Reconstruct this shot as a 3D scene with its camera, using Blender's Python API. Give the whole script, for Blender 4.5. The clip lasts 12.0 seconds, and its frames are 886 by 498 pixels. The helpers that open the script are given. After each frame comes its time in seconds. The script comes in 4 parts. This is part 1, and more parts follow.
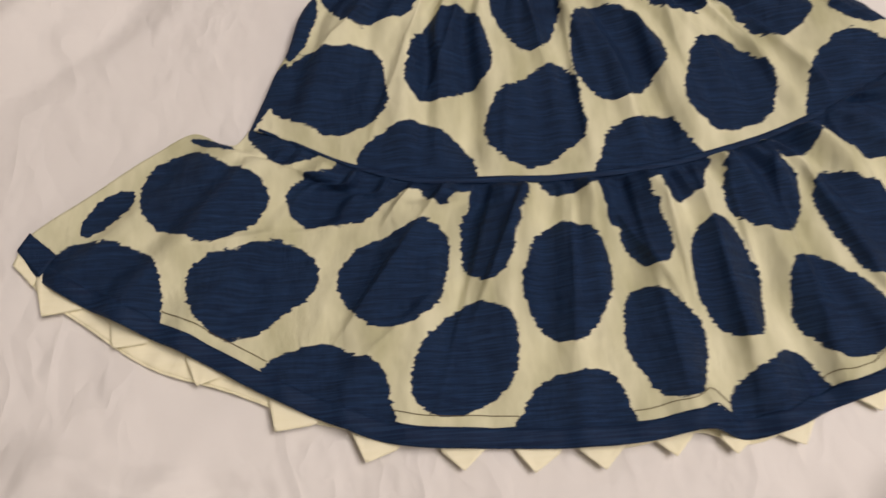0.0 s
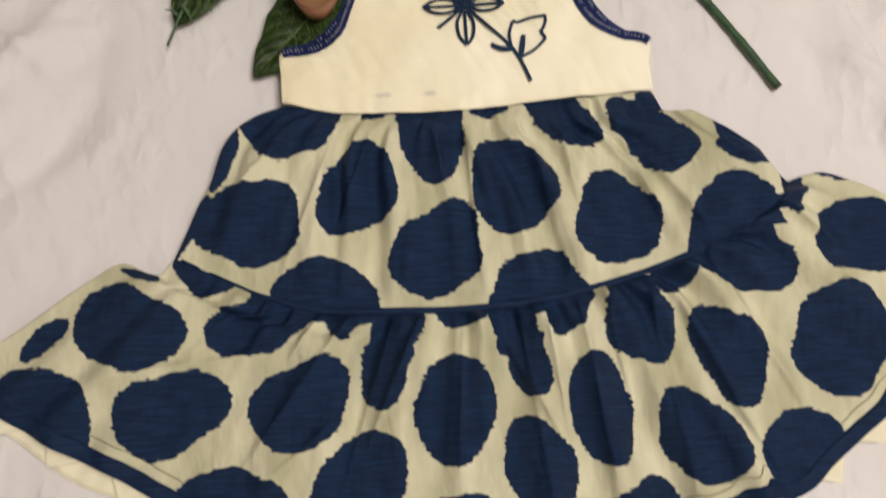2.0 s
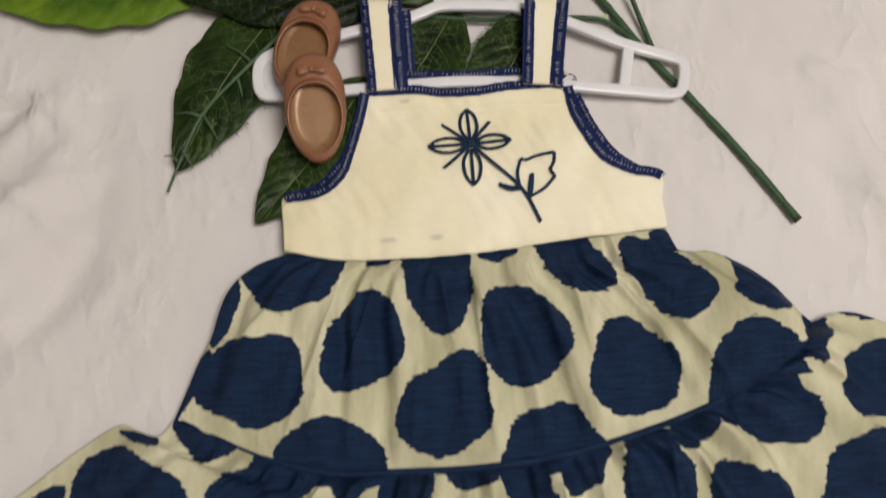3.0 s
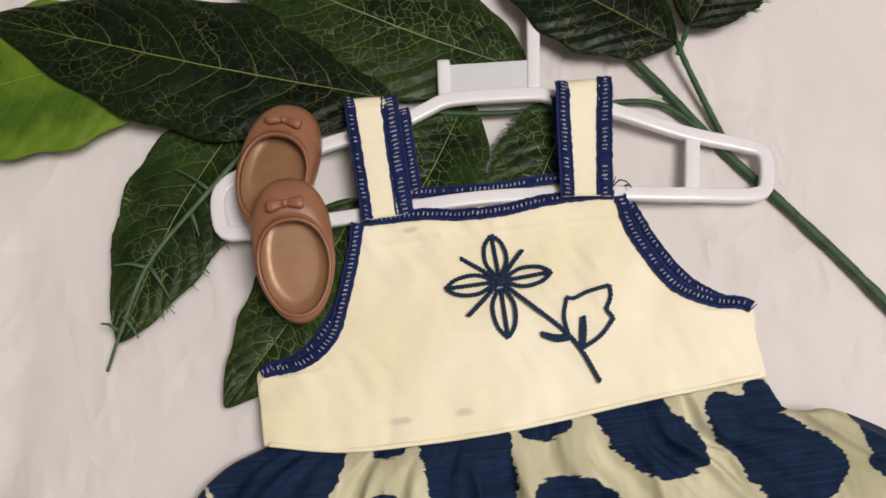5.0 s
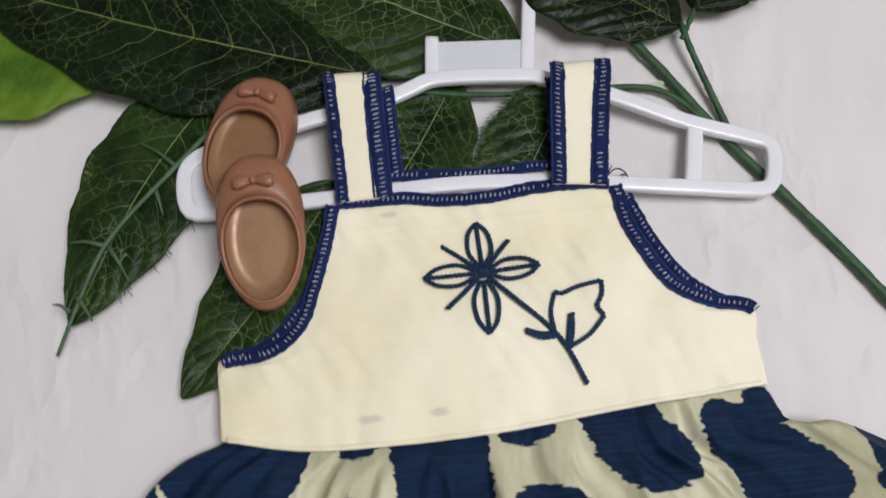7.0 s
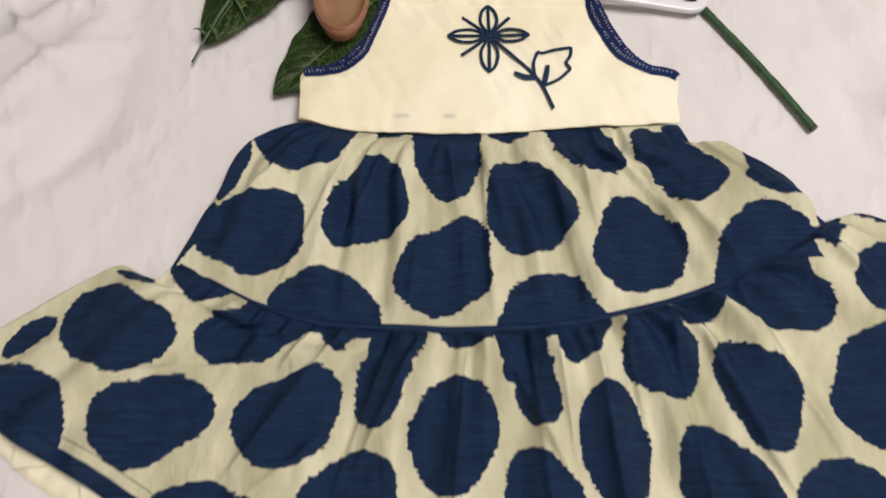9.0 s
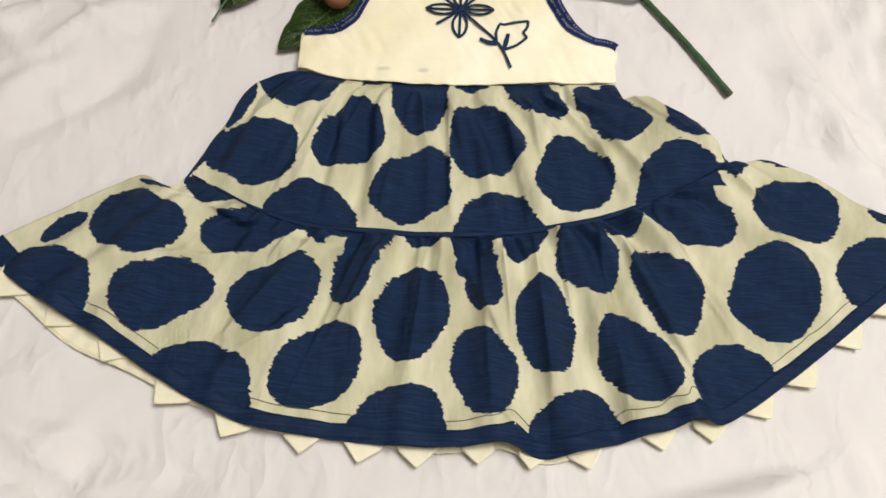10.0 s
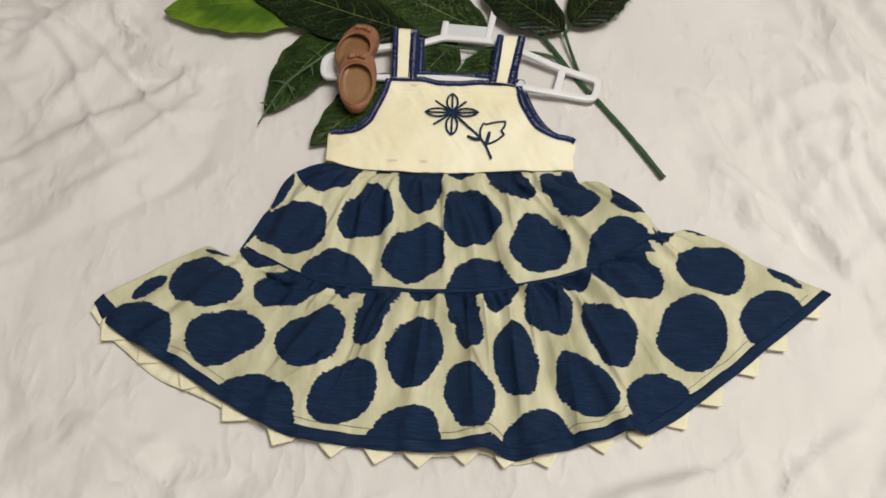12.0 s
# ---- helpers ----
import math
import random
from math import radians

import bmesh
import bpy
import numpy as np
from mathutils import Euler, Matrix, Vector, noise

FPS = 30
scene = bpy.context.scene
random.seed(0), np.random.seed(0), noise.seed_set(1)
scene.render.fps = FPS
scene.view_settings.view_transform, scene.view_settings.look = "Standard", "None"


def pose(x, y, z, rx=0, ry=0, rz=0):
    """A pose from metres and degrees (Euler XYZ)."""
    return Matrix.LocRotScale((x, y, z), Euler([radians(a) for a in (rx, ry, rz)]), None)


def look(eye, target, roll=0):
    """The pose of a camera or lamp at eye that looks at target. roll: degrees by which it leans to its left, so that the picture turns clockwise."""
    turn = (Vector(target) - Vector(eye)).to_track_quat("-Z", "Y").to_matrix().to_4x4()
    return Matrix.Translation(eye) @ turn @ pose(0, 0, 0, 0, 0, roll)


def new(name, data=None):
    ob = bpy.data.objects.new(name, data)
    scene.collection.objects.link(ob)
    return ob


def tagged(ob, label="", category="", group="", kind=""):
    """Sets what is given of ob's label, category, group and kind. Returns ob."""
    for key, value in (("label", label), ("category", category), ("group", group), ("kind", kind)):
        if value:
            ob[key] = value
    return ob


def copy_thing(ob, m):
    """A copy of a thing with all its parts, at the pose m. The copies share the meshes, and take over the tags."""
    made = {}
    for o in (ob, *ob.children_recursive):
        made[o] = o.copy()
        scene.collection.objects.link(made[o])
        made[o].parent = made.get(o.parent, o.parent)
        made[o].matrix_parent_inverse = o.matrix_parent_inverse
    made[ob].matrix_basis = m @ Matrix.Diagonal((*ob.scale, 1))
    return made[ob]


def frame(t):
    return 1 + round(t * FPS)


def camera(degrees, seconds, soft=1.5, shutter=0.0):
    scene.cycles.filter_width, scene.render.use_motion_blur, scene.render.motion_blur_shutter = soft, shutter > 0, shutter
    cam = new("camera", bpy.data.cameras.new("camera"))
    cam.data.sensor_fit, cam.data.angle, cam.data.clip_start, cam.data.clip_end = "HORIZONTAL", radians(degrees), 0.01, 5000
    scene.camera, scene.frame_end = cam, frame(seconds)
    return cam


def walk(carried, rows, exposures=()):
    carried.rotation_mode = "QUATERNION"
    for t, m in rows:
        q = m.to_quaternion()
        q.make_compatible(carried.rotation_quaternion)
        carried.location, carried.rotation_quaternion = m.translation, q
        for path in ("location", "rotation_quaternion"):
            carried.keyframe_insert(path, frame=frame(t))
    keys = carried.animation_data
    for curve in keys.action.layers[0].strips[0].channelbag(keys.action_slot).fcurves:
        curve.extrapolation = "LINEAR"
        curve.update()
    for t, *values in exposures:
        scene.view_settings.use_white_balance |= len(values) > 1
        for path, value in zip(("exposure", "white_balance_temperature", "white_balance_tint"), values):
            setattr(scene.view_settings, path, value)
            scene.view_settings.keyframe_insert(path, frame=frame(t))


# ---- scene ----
cam = camera(52.7, 12.0, 1.65, 0.5)
PATH = [
    (0, (-0.135, -0.416, 0.484), (0.043, 0.23, -1.4), 11.6),
    (0.5, (-0.1, -0.391, 0.535), (0.07, 0.12, -1.391), 14.1),
    (1, (-0.072, -0.367, 0.548), (0.11, 0.058, -1.398), 19.4),
    (1.5, (-0.063, -0.341, 0.561), (0.105, 0.073, -1.389), 18.9),
    (2, (-0.063, -0.314, 0.573), (0.07, 0.17, -1.362), 12.6),
    (2.5, (-0.056, -0.28, 0.577), (0.051, 0.266, -1.345), 8.4),
    (3, (-0.052, -0.237, 0.573), (0.045, 0.324, -1.344), 6.3),
    (3.5, (-0.044, -0.191, 0.553), (0.055, 0.421, -1.348), 4.9),
    (5.5, (-0.051, -0.113, 0.436), (0.045, 0.487, -1.469), 1.6),
    (6, (-0.042, -0.109, 0.424), (0.053, 0.497, -1.479), 1.6),
    (6.5, (-0.04, -0.105, 0.419), (0.06, 0.507, -1.483), 2.2),
    (8.5, (-0.028, -0.306, 0.49), (-0.004, 0.432, -1.368), 3.6),
    (9, (-0.035, -0.385, 0.519), (-0.017, 0.422, -1.311), 2.2),
    (9.5, (-0.026, -0.471, 0.544), (-0.012, 0.427, -1.243), 2.5),
    (10, (-0.004, -0.525, 0.572), (-0.002, 0.419, -1.191), 3.4),
    (10.5, (-0.001, -0.533, 0.58), (-0.016, 0.447, -1.163), 2.8),
    (11, (0.0, -0.575, 0.638), (-0.014, 0.442, -1.083), 2.6),
    (11.5, (0.003, -0.599, 0.697), (-0.014, 0.435, -1.016), 2.0),
    (12, (0.008, -0.605, 0.754), (-0.015, 0.411, -0.969), 1.7),
]
EXPOSURES = [(0.0, -0.40, 6700, 18), (1.0, -0.37, 6650, 17), (1.5, -0.37, 6600, 16), (2.0, -0.40, 6600, 16), (2.5, -0.52, 6550, 15), (3.0, -0.55, 6500, 14), (3.5, -0.46, 6500, 12), (3.7, -0.45, 6500, 12), (5.3, -0.32, 6350, 18), (5.5, -0.33, 6250, 17), (6.0, -0.43, 5650, 13), (6.5, -0.41, 5650, 13),
             (8.3, -0.36, 6300, 22), (8.6, -0.35, 6300, 20), (9.5, -0.12, 6250, 14), (10.5, -0.20, 6330, 10), (12.0, -0.36, 6400, 9)]
walk(cam, [(t, look(eye, target, roll)) for t, eye, target, roll in PATH], EXPOSURES)

# ---------------- light ----------------
world = bpy.data.worlds.new("world")
scene.world = world
world.use_nodes = True
world.node_tree.nodes["Background"].inputs[0].default_value = (1.0, 0.95, 0.9, 1)
world.node_tree.nodes["Background"].inputs[1].default_value = 0.2

# unseen lamp, added and placed to balance the brightness across the bed
LAMP = (0.75, -0.40, 2.54)
lamp_data = bpy.data.lights.new("room_light", "AREA")
lamp_data.shape, lamp_data.size = "DISK", 1.2
lamp_data.energy, lamp_data.color = 76.0, (1.0, 0.945, 0.875)
lamp = new("room_light", lamp_data)
lamp.matrix_world = pose(LAMP[0], LAMP[1], LAMP[2] - 0.03)


# ---------------- materials ----------------
class Nodes:
    """A small wrapper round a material's node tree."""

    def __init__(self, name, rough=0.6, **sockets):
        self.mat = bpy.data.materials.new(name)
        self.mat.use_nodes = True
        self.tree = self.mat.node_tree
        self.bsdf = self.tree.nodes["Principled BSDF"]
        self.bsdf.inputs["Roughness"].default_value = rough
        for key, value in sockets.items():
            self.bsdf.inputs[key.replace("_", " ")].default_value = value

    def add(self, kind, *links, operation="", data_type="", attribute_name="", feature=""):
        node = self.tree.nodes.new(kind)
        if operation:
            node.operation = operation
        if data_type:
            node.data_type = data_type
        if attribute_name:
            node.attribute_name = attribute_name
        if feature:
            node.feature = feature
        for index, value in links:
            if hasattr(value, "is_output"):
                self.tree.links.new(value, node.inputs[index])
            else:
                node.inputs[index].default_value = value
        return node

    def coords(self, scale=(1, 1, 1), turn=0.0):
        tc = self.add("ShaderNodeTexCoord")
        m = self.add("ShaderNodeMapping", (0, tc.outputs["Object"]), (2, (0, 0, radians(turn))), (3, scale))
        return m.outputs[0]

    def noise(self, scale, detail=3, vector=None, rough=0.55):
        links = [("Scale", scale), ("Detail", detail), ("Roughness", rough)]
        links.append(("Vector", vector if vector is not None else self.coords()))
        return self.add("ShaderNodeTexNoise", *links).outputs[0]

    def math(self, op, a, b=0.0, c=0.0):
        return self.add("ShaderNodeMath", (0, a), (1, b), (2, c), operation=op).outputs[0]

    def ramp(self, fac, lo, hi, a=0.0, b=1.0):
        return self.add("ShaderNodeMapRange", (0, fac), (1, lo), (2, hi), (3, a), (4, b)).outputs[0]

    def mix(self, fac, a, b):
        n = self.add("ShaderNodeMix", data_type="RGBA")
        for socket, value in ((n.inputs[0], fac), (n.inputs[6], a), (n.inputs[7], b)):
            if hasattr(value, "is_output"):
                self.tree.links.new(value, socket)
            else:
                socket.default_value = value if isinstance(value, float) else (*value, 1)
        return n.outputs[2]

    def attribute(self, name):
        return self.add("ShaderNodeAttribute", attribute_name=name).outputs["Fac"]

    def color(self, socket):
        self.tree.links.new(socket, self.bsdf.inputs["Base Color"])

    def bump(self, height, distance, strength=1.0):
        n = self.add("ShaderNodeBump", ("Height", height), ("Distance", distance), ("Strength", strength))
        self.tree.links.new(n.outputs[0], self.bsdf.inputs["Normal"])

    def weave(self, pitch):
        """Fine plain weave: threads both ways."""
        k = 6.2832 / pitch
        v = self.coords()
        sep = self.add("ShaderNodeSeparateXYZ", (0, v))
        sx = self.math("SINE", self.math("MULTIPLY", sep.outputs[0], k))
        sy = self.math("SINE", self.math("MULTIPLY", sep.outputs[1], k))
        return self.math("MULTIPLY", sx, sy)


def cloth(name, a, b, pitch, rough=0.85, grain=160, slub=0.6):
    n = Nodes(name, rough, Specular_IOR_Level=0.2)
    big = n.noise(14, 3)
    fine = n.noise(grain, 4, n.coords((0.25, 3, 1)))
    n.color(n.mix(n.ramp(n.math("ADD", n.math("MULTIPLY", big, 0.6), n.math("MULTIPLY", fine, 0.4)), 0.35, 0.65), a, b))
    n.bump(n.math("ADD", n.weave(pitch), n.math("MULTIPLY", fine, slub)), 0.0003, 0.5)
    return n.mat


def printed_cloth():
    """Cream slub cotton with ragged navy spots: 'print' holds the distance to the nearest spot's edge."""
    n = Nodes("spotted_cotton", 0.75, Specular_IOR_Level=0.15)
    streak = n.noise(1.0, 4, n.coords((90, 430, 1), 4), 0.65)
    tooth = n.noise(1.0, 2, n.coords((140, 330, 1), 4))
    edge = n.math("ADD", n.attribute("print"), n.math("MULTIPLY", n.math("SUBTRACT", streak, 0.5), 0.0058))
    edge = n.math("ADD", edge, n.math("MULTIPLY", n.math("SUBTRACT", tooth, 0.5), 0.0040))
    ink = n.ramp(edge, -0.0002, 0.0002, 1.0, 0.0)
    lines = n.math("ADD", n.math("MULTIPLY", n.noise(1.0, 4, n.coords((40, 760, 1), 6), 0.7), 0.90), n.math("MULTIPLY", n.noise(1.0, 3, n.coords((330, 60, 1), -9), 0.6), 0.10))
    navy = n.mix(n.ramp(lines, 0.42, 0.72), (0.0055, 0.0156, 0.044), (0.0144, 0.0430, 0.111))
    cream = n.mix(n.ramp(n.noise(1.0, 4, n.coords((30, 13, 1), 12)), 0.34, 0.66), (0.50, 0.490, 0.310), (0.77, 0.752, 0.540))
    n.color(n.mix(ink, cream, navy))
    crumple = n.math("MULTIPLY", n.noise(1.0, 4, n.coords((58, 20, 1), 8)), 13.0)
    n.bump(n.math("ADD", n.math("ADD", n.math("MULTIPLY", n.weave(0.0009), 0.4), n.math("MULTIPLY", lines, 0.35)), crumple), 0.0005, 0.75)
    n.tree.links.new(n.ramp(ink, 0, 1, 0.8, 0.62), n.bsdf.inputs["Roughness"])
    return n.mat


def leaf_material(name, dark, light, vein, sheen=0.34, cells=170.0, net=0.5):
    n = Nodes(name, sheen, Specular_IOR_Level=0.12)
    across, along = n.attribute("across"), n.attribute("along")
    side = n.math("ABSOLUTE", across)
    wob = n.math("MULTIPLY", n.math("SUBTRACT", n.noise(45, 2), 0.5), 0.06)
    rib = n.ramp(n.math("ABSOLUTE", n.math("ADD", across, n.math("MULTIPLY", wob, 0.25))), 0.002, 0.009, 1.0, 0.0)
    # side veins leave the midrib, run forward and bend towards the tip
    run = n.math("ADD", n.math("MULTIPLY", side, 0.09), n.math("MULTIPLY", n.math("MULTIPLY", side, side), 0.11))
    phase = n.math("MULTIPLY", n.math("ADD", n.math("SUBTRACT", along, run), wob), 11.0)
    saw = n.math("ABSOLUTE", n.math("SUBTRACT", n.math("FRACT", phase), 0.5))
    lateral = n.math("MULTIPLY", n.ramp(saw, 0.003, 0.016, 1.0, 0.0), n.ramp(side, 0.1, 0.95, 0.62, 0.14))
    shift = n.add("ShaderNodeVectorMath", (0, n.add("ShaderNodeTexNoise", ("Vector", n.coords()), ("Scale", 130.0), ("Detail", 2.0)).outputs["Color"]), (1, (0.0022, 0.0022, 0.0022)), operation="MULTIPLY")
    place = n.add("ShaderNodeVectorMath", (0, n.coords()), (1, shift.outputs[0]), operation="ADD").outputs[0]
    cell = n.add("ShaderNodeTexVoronoi", ("Vector", place), ("Scale", cells), feature="DISTANCE_TO_EDGE").outputs["Distance"]
    web = n.math("MULTIPLY", n.ramp(cell, 0.004, 0.026, 1.0, 0.0), n.ramp(n.noise(40, 3), 0.40, 0.66, 0.05, net))
    lines = n.math("MAXIMUM", n.math("MAXIMUM", rib, lateral), web)
    green = n.mix(n.ramp(n.noise(26, 4), 0.38, 0.68), dark, light)
    green = n.mix(n.ramp(side, 0.62, 1.0, 0.0, 0.62), green, light)
    n.color(n.mix(n.math("MULTIPLY", lines, 0.85), green, vein))
    quilt = n.math("ADD", n.math("MULTIPLY", n.ramp(saw, 0.0, 0.5, 0.0, 1.0), 0.5), n.math("MULTIPLY", n.ramp(cell, 0.0, 0.35, 0.0, 1.0), 0.22))
    n.bump(n.math("ADD", quilt, n.math("MULTIPLY", n.noise(90, 3), 0.7)), 0.0016, 0.42)
    n.tree.links.new(n.ramp(n.noise(120, 3), 0.3, 0.7, sheen * 0.75, sheen * 1.35), n.bsdf.inputs["Roughness"])
    return n.mat


def plastic(name, a, b, rough, scale=30, bump=0.0002, **kw):
    n = Nodes(name, rough, **kw)
    n.color(n.mix(n.ramp(n.noise(scale, 4), 0.35, 0.7), a, b))
    n.tree.links.new(n.ramp(n.noise(scale * 3, 3), 0.3, 0.7, rough * 0.85, rough * 1.2), n.bsdf.inputs["Roughness"])
    n.bump(n.noise(scale * 14, 3), bump, 0.4)
    return n.mat


def sheet_material():
    n = Nodes("white_sheet", 0.88, Specular_IOR_Level=0.25)
    big = n.noise(3.5, 4)
    n.color(n.mix(n.ramp(big, 0.35, 0.65), (0.685, 0.662, 0.640), (0.735, 0.716, 0.694)))
    crease = n.math("MULTIPLY", n.noise(20, 3, n.coords((1, 0.7, 1), 30)), 0.45)
    for turn, size in ((35, 13), (-48, 17), (80, 10)):
        wave = n.math("ABSOLUTE", n.math("SUBTRACT", n.noise(size, 3, n.coords((1.0, 0.55, 1), turn)), 0.5))
        gate = n.ramp(n.noise(9, 2, n.coords((1, 1, 1), turn + 20)), 0.45, 0.62)
        crease = n.math("ADD", crease, n.math("MULTIPLY", n.math("MULTIPLY", n.ramp(wave, 0.0, 0.07, 1.0, 0.0), gate), 0.20))
    n.bump(n.math("ADD", n.math("MULTIPLY", n.weave(0.0011), 0.008), crease), 0.0130, 0.54)
    return n.mat


def bodice_cloth():
    """Cream linen with faint grey marks near the seams; the waist ones paint gather-tuck shade."""
    n = Nodes("cream_linen", 0.85, Specular_IOR_Level=0.2)
    big, fine = n.noise(11, 4), n.noise(160, 4, n.coords((0.25, 3, 1)))
    base = n.mix(n.ramp(n.math("ADD", n.math("MULTIPLY", big, 0.92), n.math("MULTIPLY", fine, 0.08)), 0.36, 0.64), (0.82, 0.765, 0.525), (0.915, 0.875, 0.68))
    # grey ovals in the colour; the first two are painted shadows of tucks
    for x, y, long, high in ((-0.059, -0.0645, 0.0065, 0.0022), (-0.027, -0.0640, 0.0050, 0.0024), (-0.043, 0.0330, 0.0050, 0.0018)):
        tc = n.add("ShaderNodeTexCoord")
        m = n.add("ShaderNodeMapping", (0, tc.outputs["Object"]), (1, (-x / long, -y / high, 0)), (3, (1 / long, 1 / high, 0.0)))
        d = n.add("ShaderNodeVectorMath", (0, m.outputs[0]), operation="LENGTH").outputs["Value"]
        d = n.math("ADD", d, n.math("MULTIPLY", n.math("SUBTRACT", n.noise(420, 2), 0.5), 0.8))
        base = n.mix(n.ramp(d, 0.5, 1.1, 0.42, 0.0), base, (0.38, 0.39, 0.36))
    n.color(base)
    soft = n.math("MULTIPLY", n.noise(1.0, 4, n.coords((26, 40, 1), 25)), 7.0)
    n.bump(n.math("ADD", n.math("ADD", n.math("MULTIPLY", n.weave(0.0010), 0.12), n.math("MULTIPLY", fine, 0.25)), soft), 0.0004, 0.6)
    return n.mat


def navy_cloth():
    """The print's navy, streaked along the weft, for the band and the piping."""
    n = Nodes("navy_cotton", 0.70, Specular_IOR_Level=0.12)
    lines = n.noise(1.0, 4, n.coords((22, 700, 1), 4), 0.7)
    n.color(n.mix(n.ramp(lines, 0.42, 0.72), (0.0052, 0.0140, 0.040), (0.0125, 0.036, 0.090)))
    crumple = n.math("MULTIPLY", n.noise(1.0, 4, n.coords((62, 24, 1), 8)), 7.0)
    n.bump(n.math("ADD", n.math("MULTIPLY", lines, 0.8), crumple), 0.0005, 0.7)
    return n.mat


SPOTTED = printed_cloth()
BODICE = bodice_cloth()
LINING = cloth("cream_lining", (0.86, 0.815, 0.58), (0.91, 0.87, 0.66), 0.0010)
NAVY = navy_cloth()
TRIM = cloth("navy_overlock", (0.010, 0.020, 0.085), (0.022, 0.040, 0.150), 0.0007, 0.75, 500)
THREAD = cloth("pale_thread", (0.46, 0.48, 0.56), (0.66, 0.67, 0.72), 0.0006, 0.8)
STITCH = cloth("brown_thread", (0.10, 0.075, 0.03), (0.16, 0.12, 0.06), 0.0006, 0.8)
FLOSS = cloth("navy_floss", (0.008, 0.022, 0.055), (0.018, 0.045, 0.095), 0.0008, 0.65, 700)
SHEET = sheet_material()
WHITE = plastic("white_plastic", (0.74, 0.75, 0.77), (0.80, 0.81, 0.83), 0.2)
PLATE = plastic("grey_white_plastic", (0.60, 0.63, 0.66), (0.66, 0.69, 0.72), 0.35)
BROWN = plastic("brown_vinyl", (0.240, 0.105, 0.054), (0.290, 0.130, 0.068), 0.36, 60)
INSOLE = plastic("bronze_vinyl", (0.250, 0.132, 0.060), (0.300, 0.165, 0.076), 0.36, 80, 0.00003, Metallic=0.20)
LEAF = leaf_material("dark_leaf", (0.0014, 0.0040, 0.0020), (0.0066, 0.0165, 0.0050), (0.30, 0.36, 0.10), 0.36, 165.0, 0.42)
LEAF_MID = leaf_material("green_leaf", (0.0036, 0.0105, 0.0034), (0.026, 0.052, 0.010), (0.34, 0.44, 0.17), 0.36, 165.0, 0.62)
# a green leaf whose colour is raised to paint in the strong light
LEAF_LIT = leaf_material("lit_leaf", (0.050, 0.110, 0.010), (0.150, 0.250, 0.020), (0.20, 0.32, 0.05), 0.45, 150.0, 0.25)
STEM = plastic("green_stem", (0.014, 0.050, 0.016), (0.032, 0.095, 0.030), 0.5, 120, 0.0008)
TWIG = plastic("pale_green_twig", (0.040, 0.090, 0.040), (0.075, 0.140, 0.065), 0.5, 150, 0.0006)
FILM = plastic("pale_film", (0.36, 0.47, 0.28), (0.46, 0.56, 0.36), 0.4, 150)
CUT = plastic("brown_cut_end", (0.050, 0.060, 0.028), (0.080, 0.085, 0.042), 0.8, 300)
PAINT = plastic("wall_paint", (0.47, 0.44, 0.40), (0.51, 0.48, 0.44), 0.85, 6, 0.001)
CEIL = plastic("ceiling_paint", (0.76, 0.75, 0.73), (0.79, 0.78, 0.76), 0.9, 6, 0.001)
FLOOR = plastic("floor_screed", (0.30, 0.27, 0.24), (0.36, 0.33, 0.29), 0.55, 5, 0.001)


# ---------------- building helpers ----------------
def finish(name, bm, material, smooth=True):
    bmesh.ops.recalc_face_normals(bm, faces=bm.faces)
    mesh = bpy.data.meshes.new(name)
    bm.to_mesh(mesh)
    bm.free()
    mesh.materials.append(material)
    if smooth:
        mesh.polygons.foreach_set("use_smooth", [True] * len(mesh.polygons))
    return new(name, mesh)


def thing(name, at, label, category, group=""):
    ob = new(name)
    ob.empty_display_size = 0.02
    ob.location = at
    return tagged(ob, label, category, group)


def part(name, bm, material, parent, label="", local=False, smooth=True):
    """Links a bmesh as one mesh object under a thing; its points are in world metres unless local."""
    ob = finish(name, bm, material, smooth)
    ob.parent = parent
    if not local and parent.type == "EMPTY":
        ob.matrix_parent_inverse = Matrix.Translation(parent.location).inverted()
    return tagged(ob, label)


def spline(points, n, closed=False):
    """n places evenly spread along a smooth curve through the points."""
    p = [Vector(q) if len(q) == 3 else Vector((*q, 0)) for q in points]
    count = len(p)
    fine = []
    spans = count if closed else count - 1
    for i in range(spans):
        if closed:
            a, b, c, d = p[i - 1], p[i], p[(i + 1) % count], p[(i + 2) % count]
        else:
            b, c = p[i], p[i + 1]
            a = p[i - 1] if i else b * 2 - c
            d = p[i + 2] if i + 2 < count else c * 2 - b
        ab, bc, cd = [max((v - u).length, 1e-6) ** 0.5 for u, v in ((a, b), (b, c), (c, d))]
        m1 = (b - a) / ab - (c - a) / (ab + bc) + (c - b) / bc
        m2 = (c - b) / bc - (d - b) / (bc + cd) + (d - c) / cd
        m1, m2 = m1 * bc, m2 * bc
        for k in range(16):
            s = k / 16
            fine.append(b * (2 * s**3 - 3 * s * s + 1) + m1 * (s**3 - 2 * s * s + s) + c * (3 * s * s - 2 * s**3) + m2 * (s**3 - s * s))
    fine.append(p[0] if closed else p[-1])
    run = [0.0]
    for u, v in zip(fine, fine[1:]):
        run.append(run[-1] + (v - u).length)
    xs = np.linspace(0, run[-1], n + 1 if closed else n)
    cols = [np.interp(xs, run, [q[k] for q in fine]) for k in range(3)]
    out = [Vector(q) for q in zip(*cols)]
    return out[:-1] if closed else out


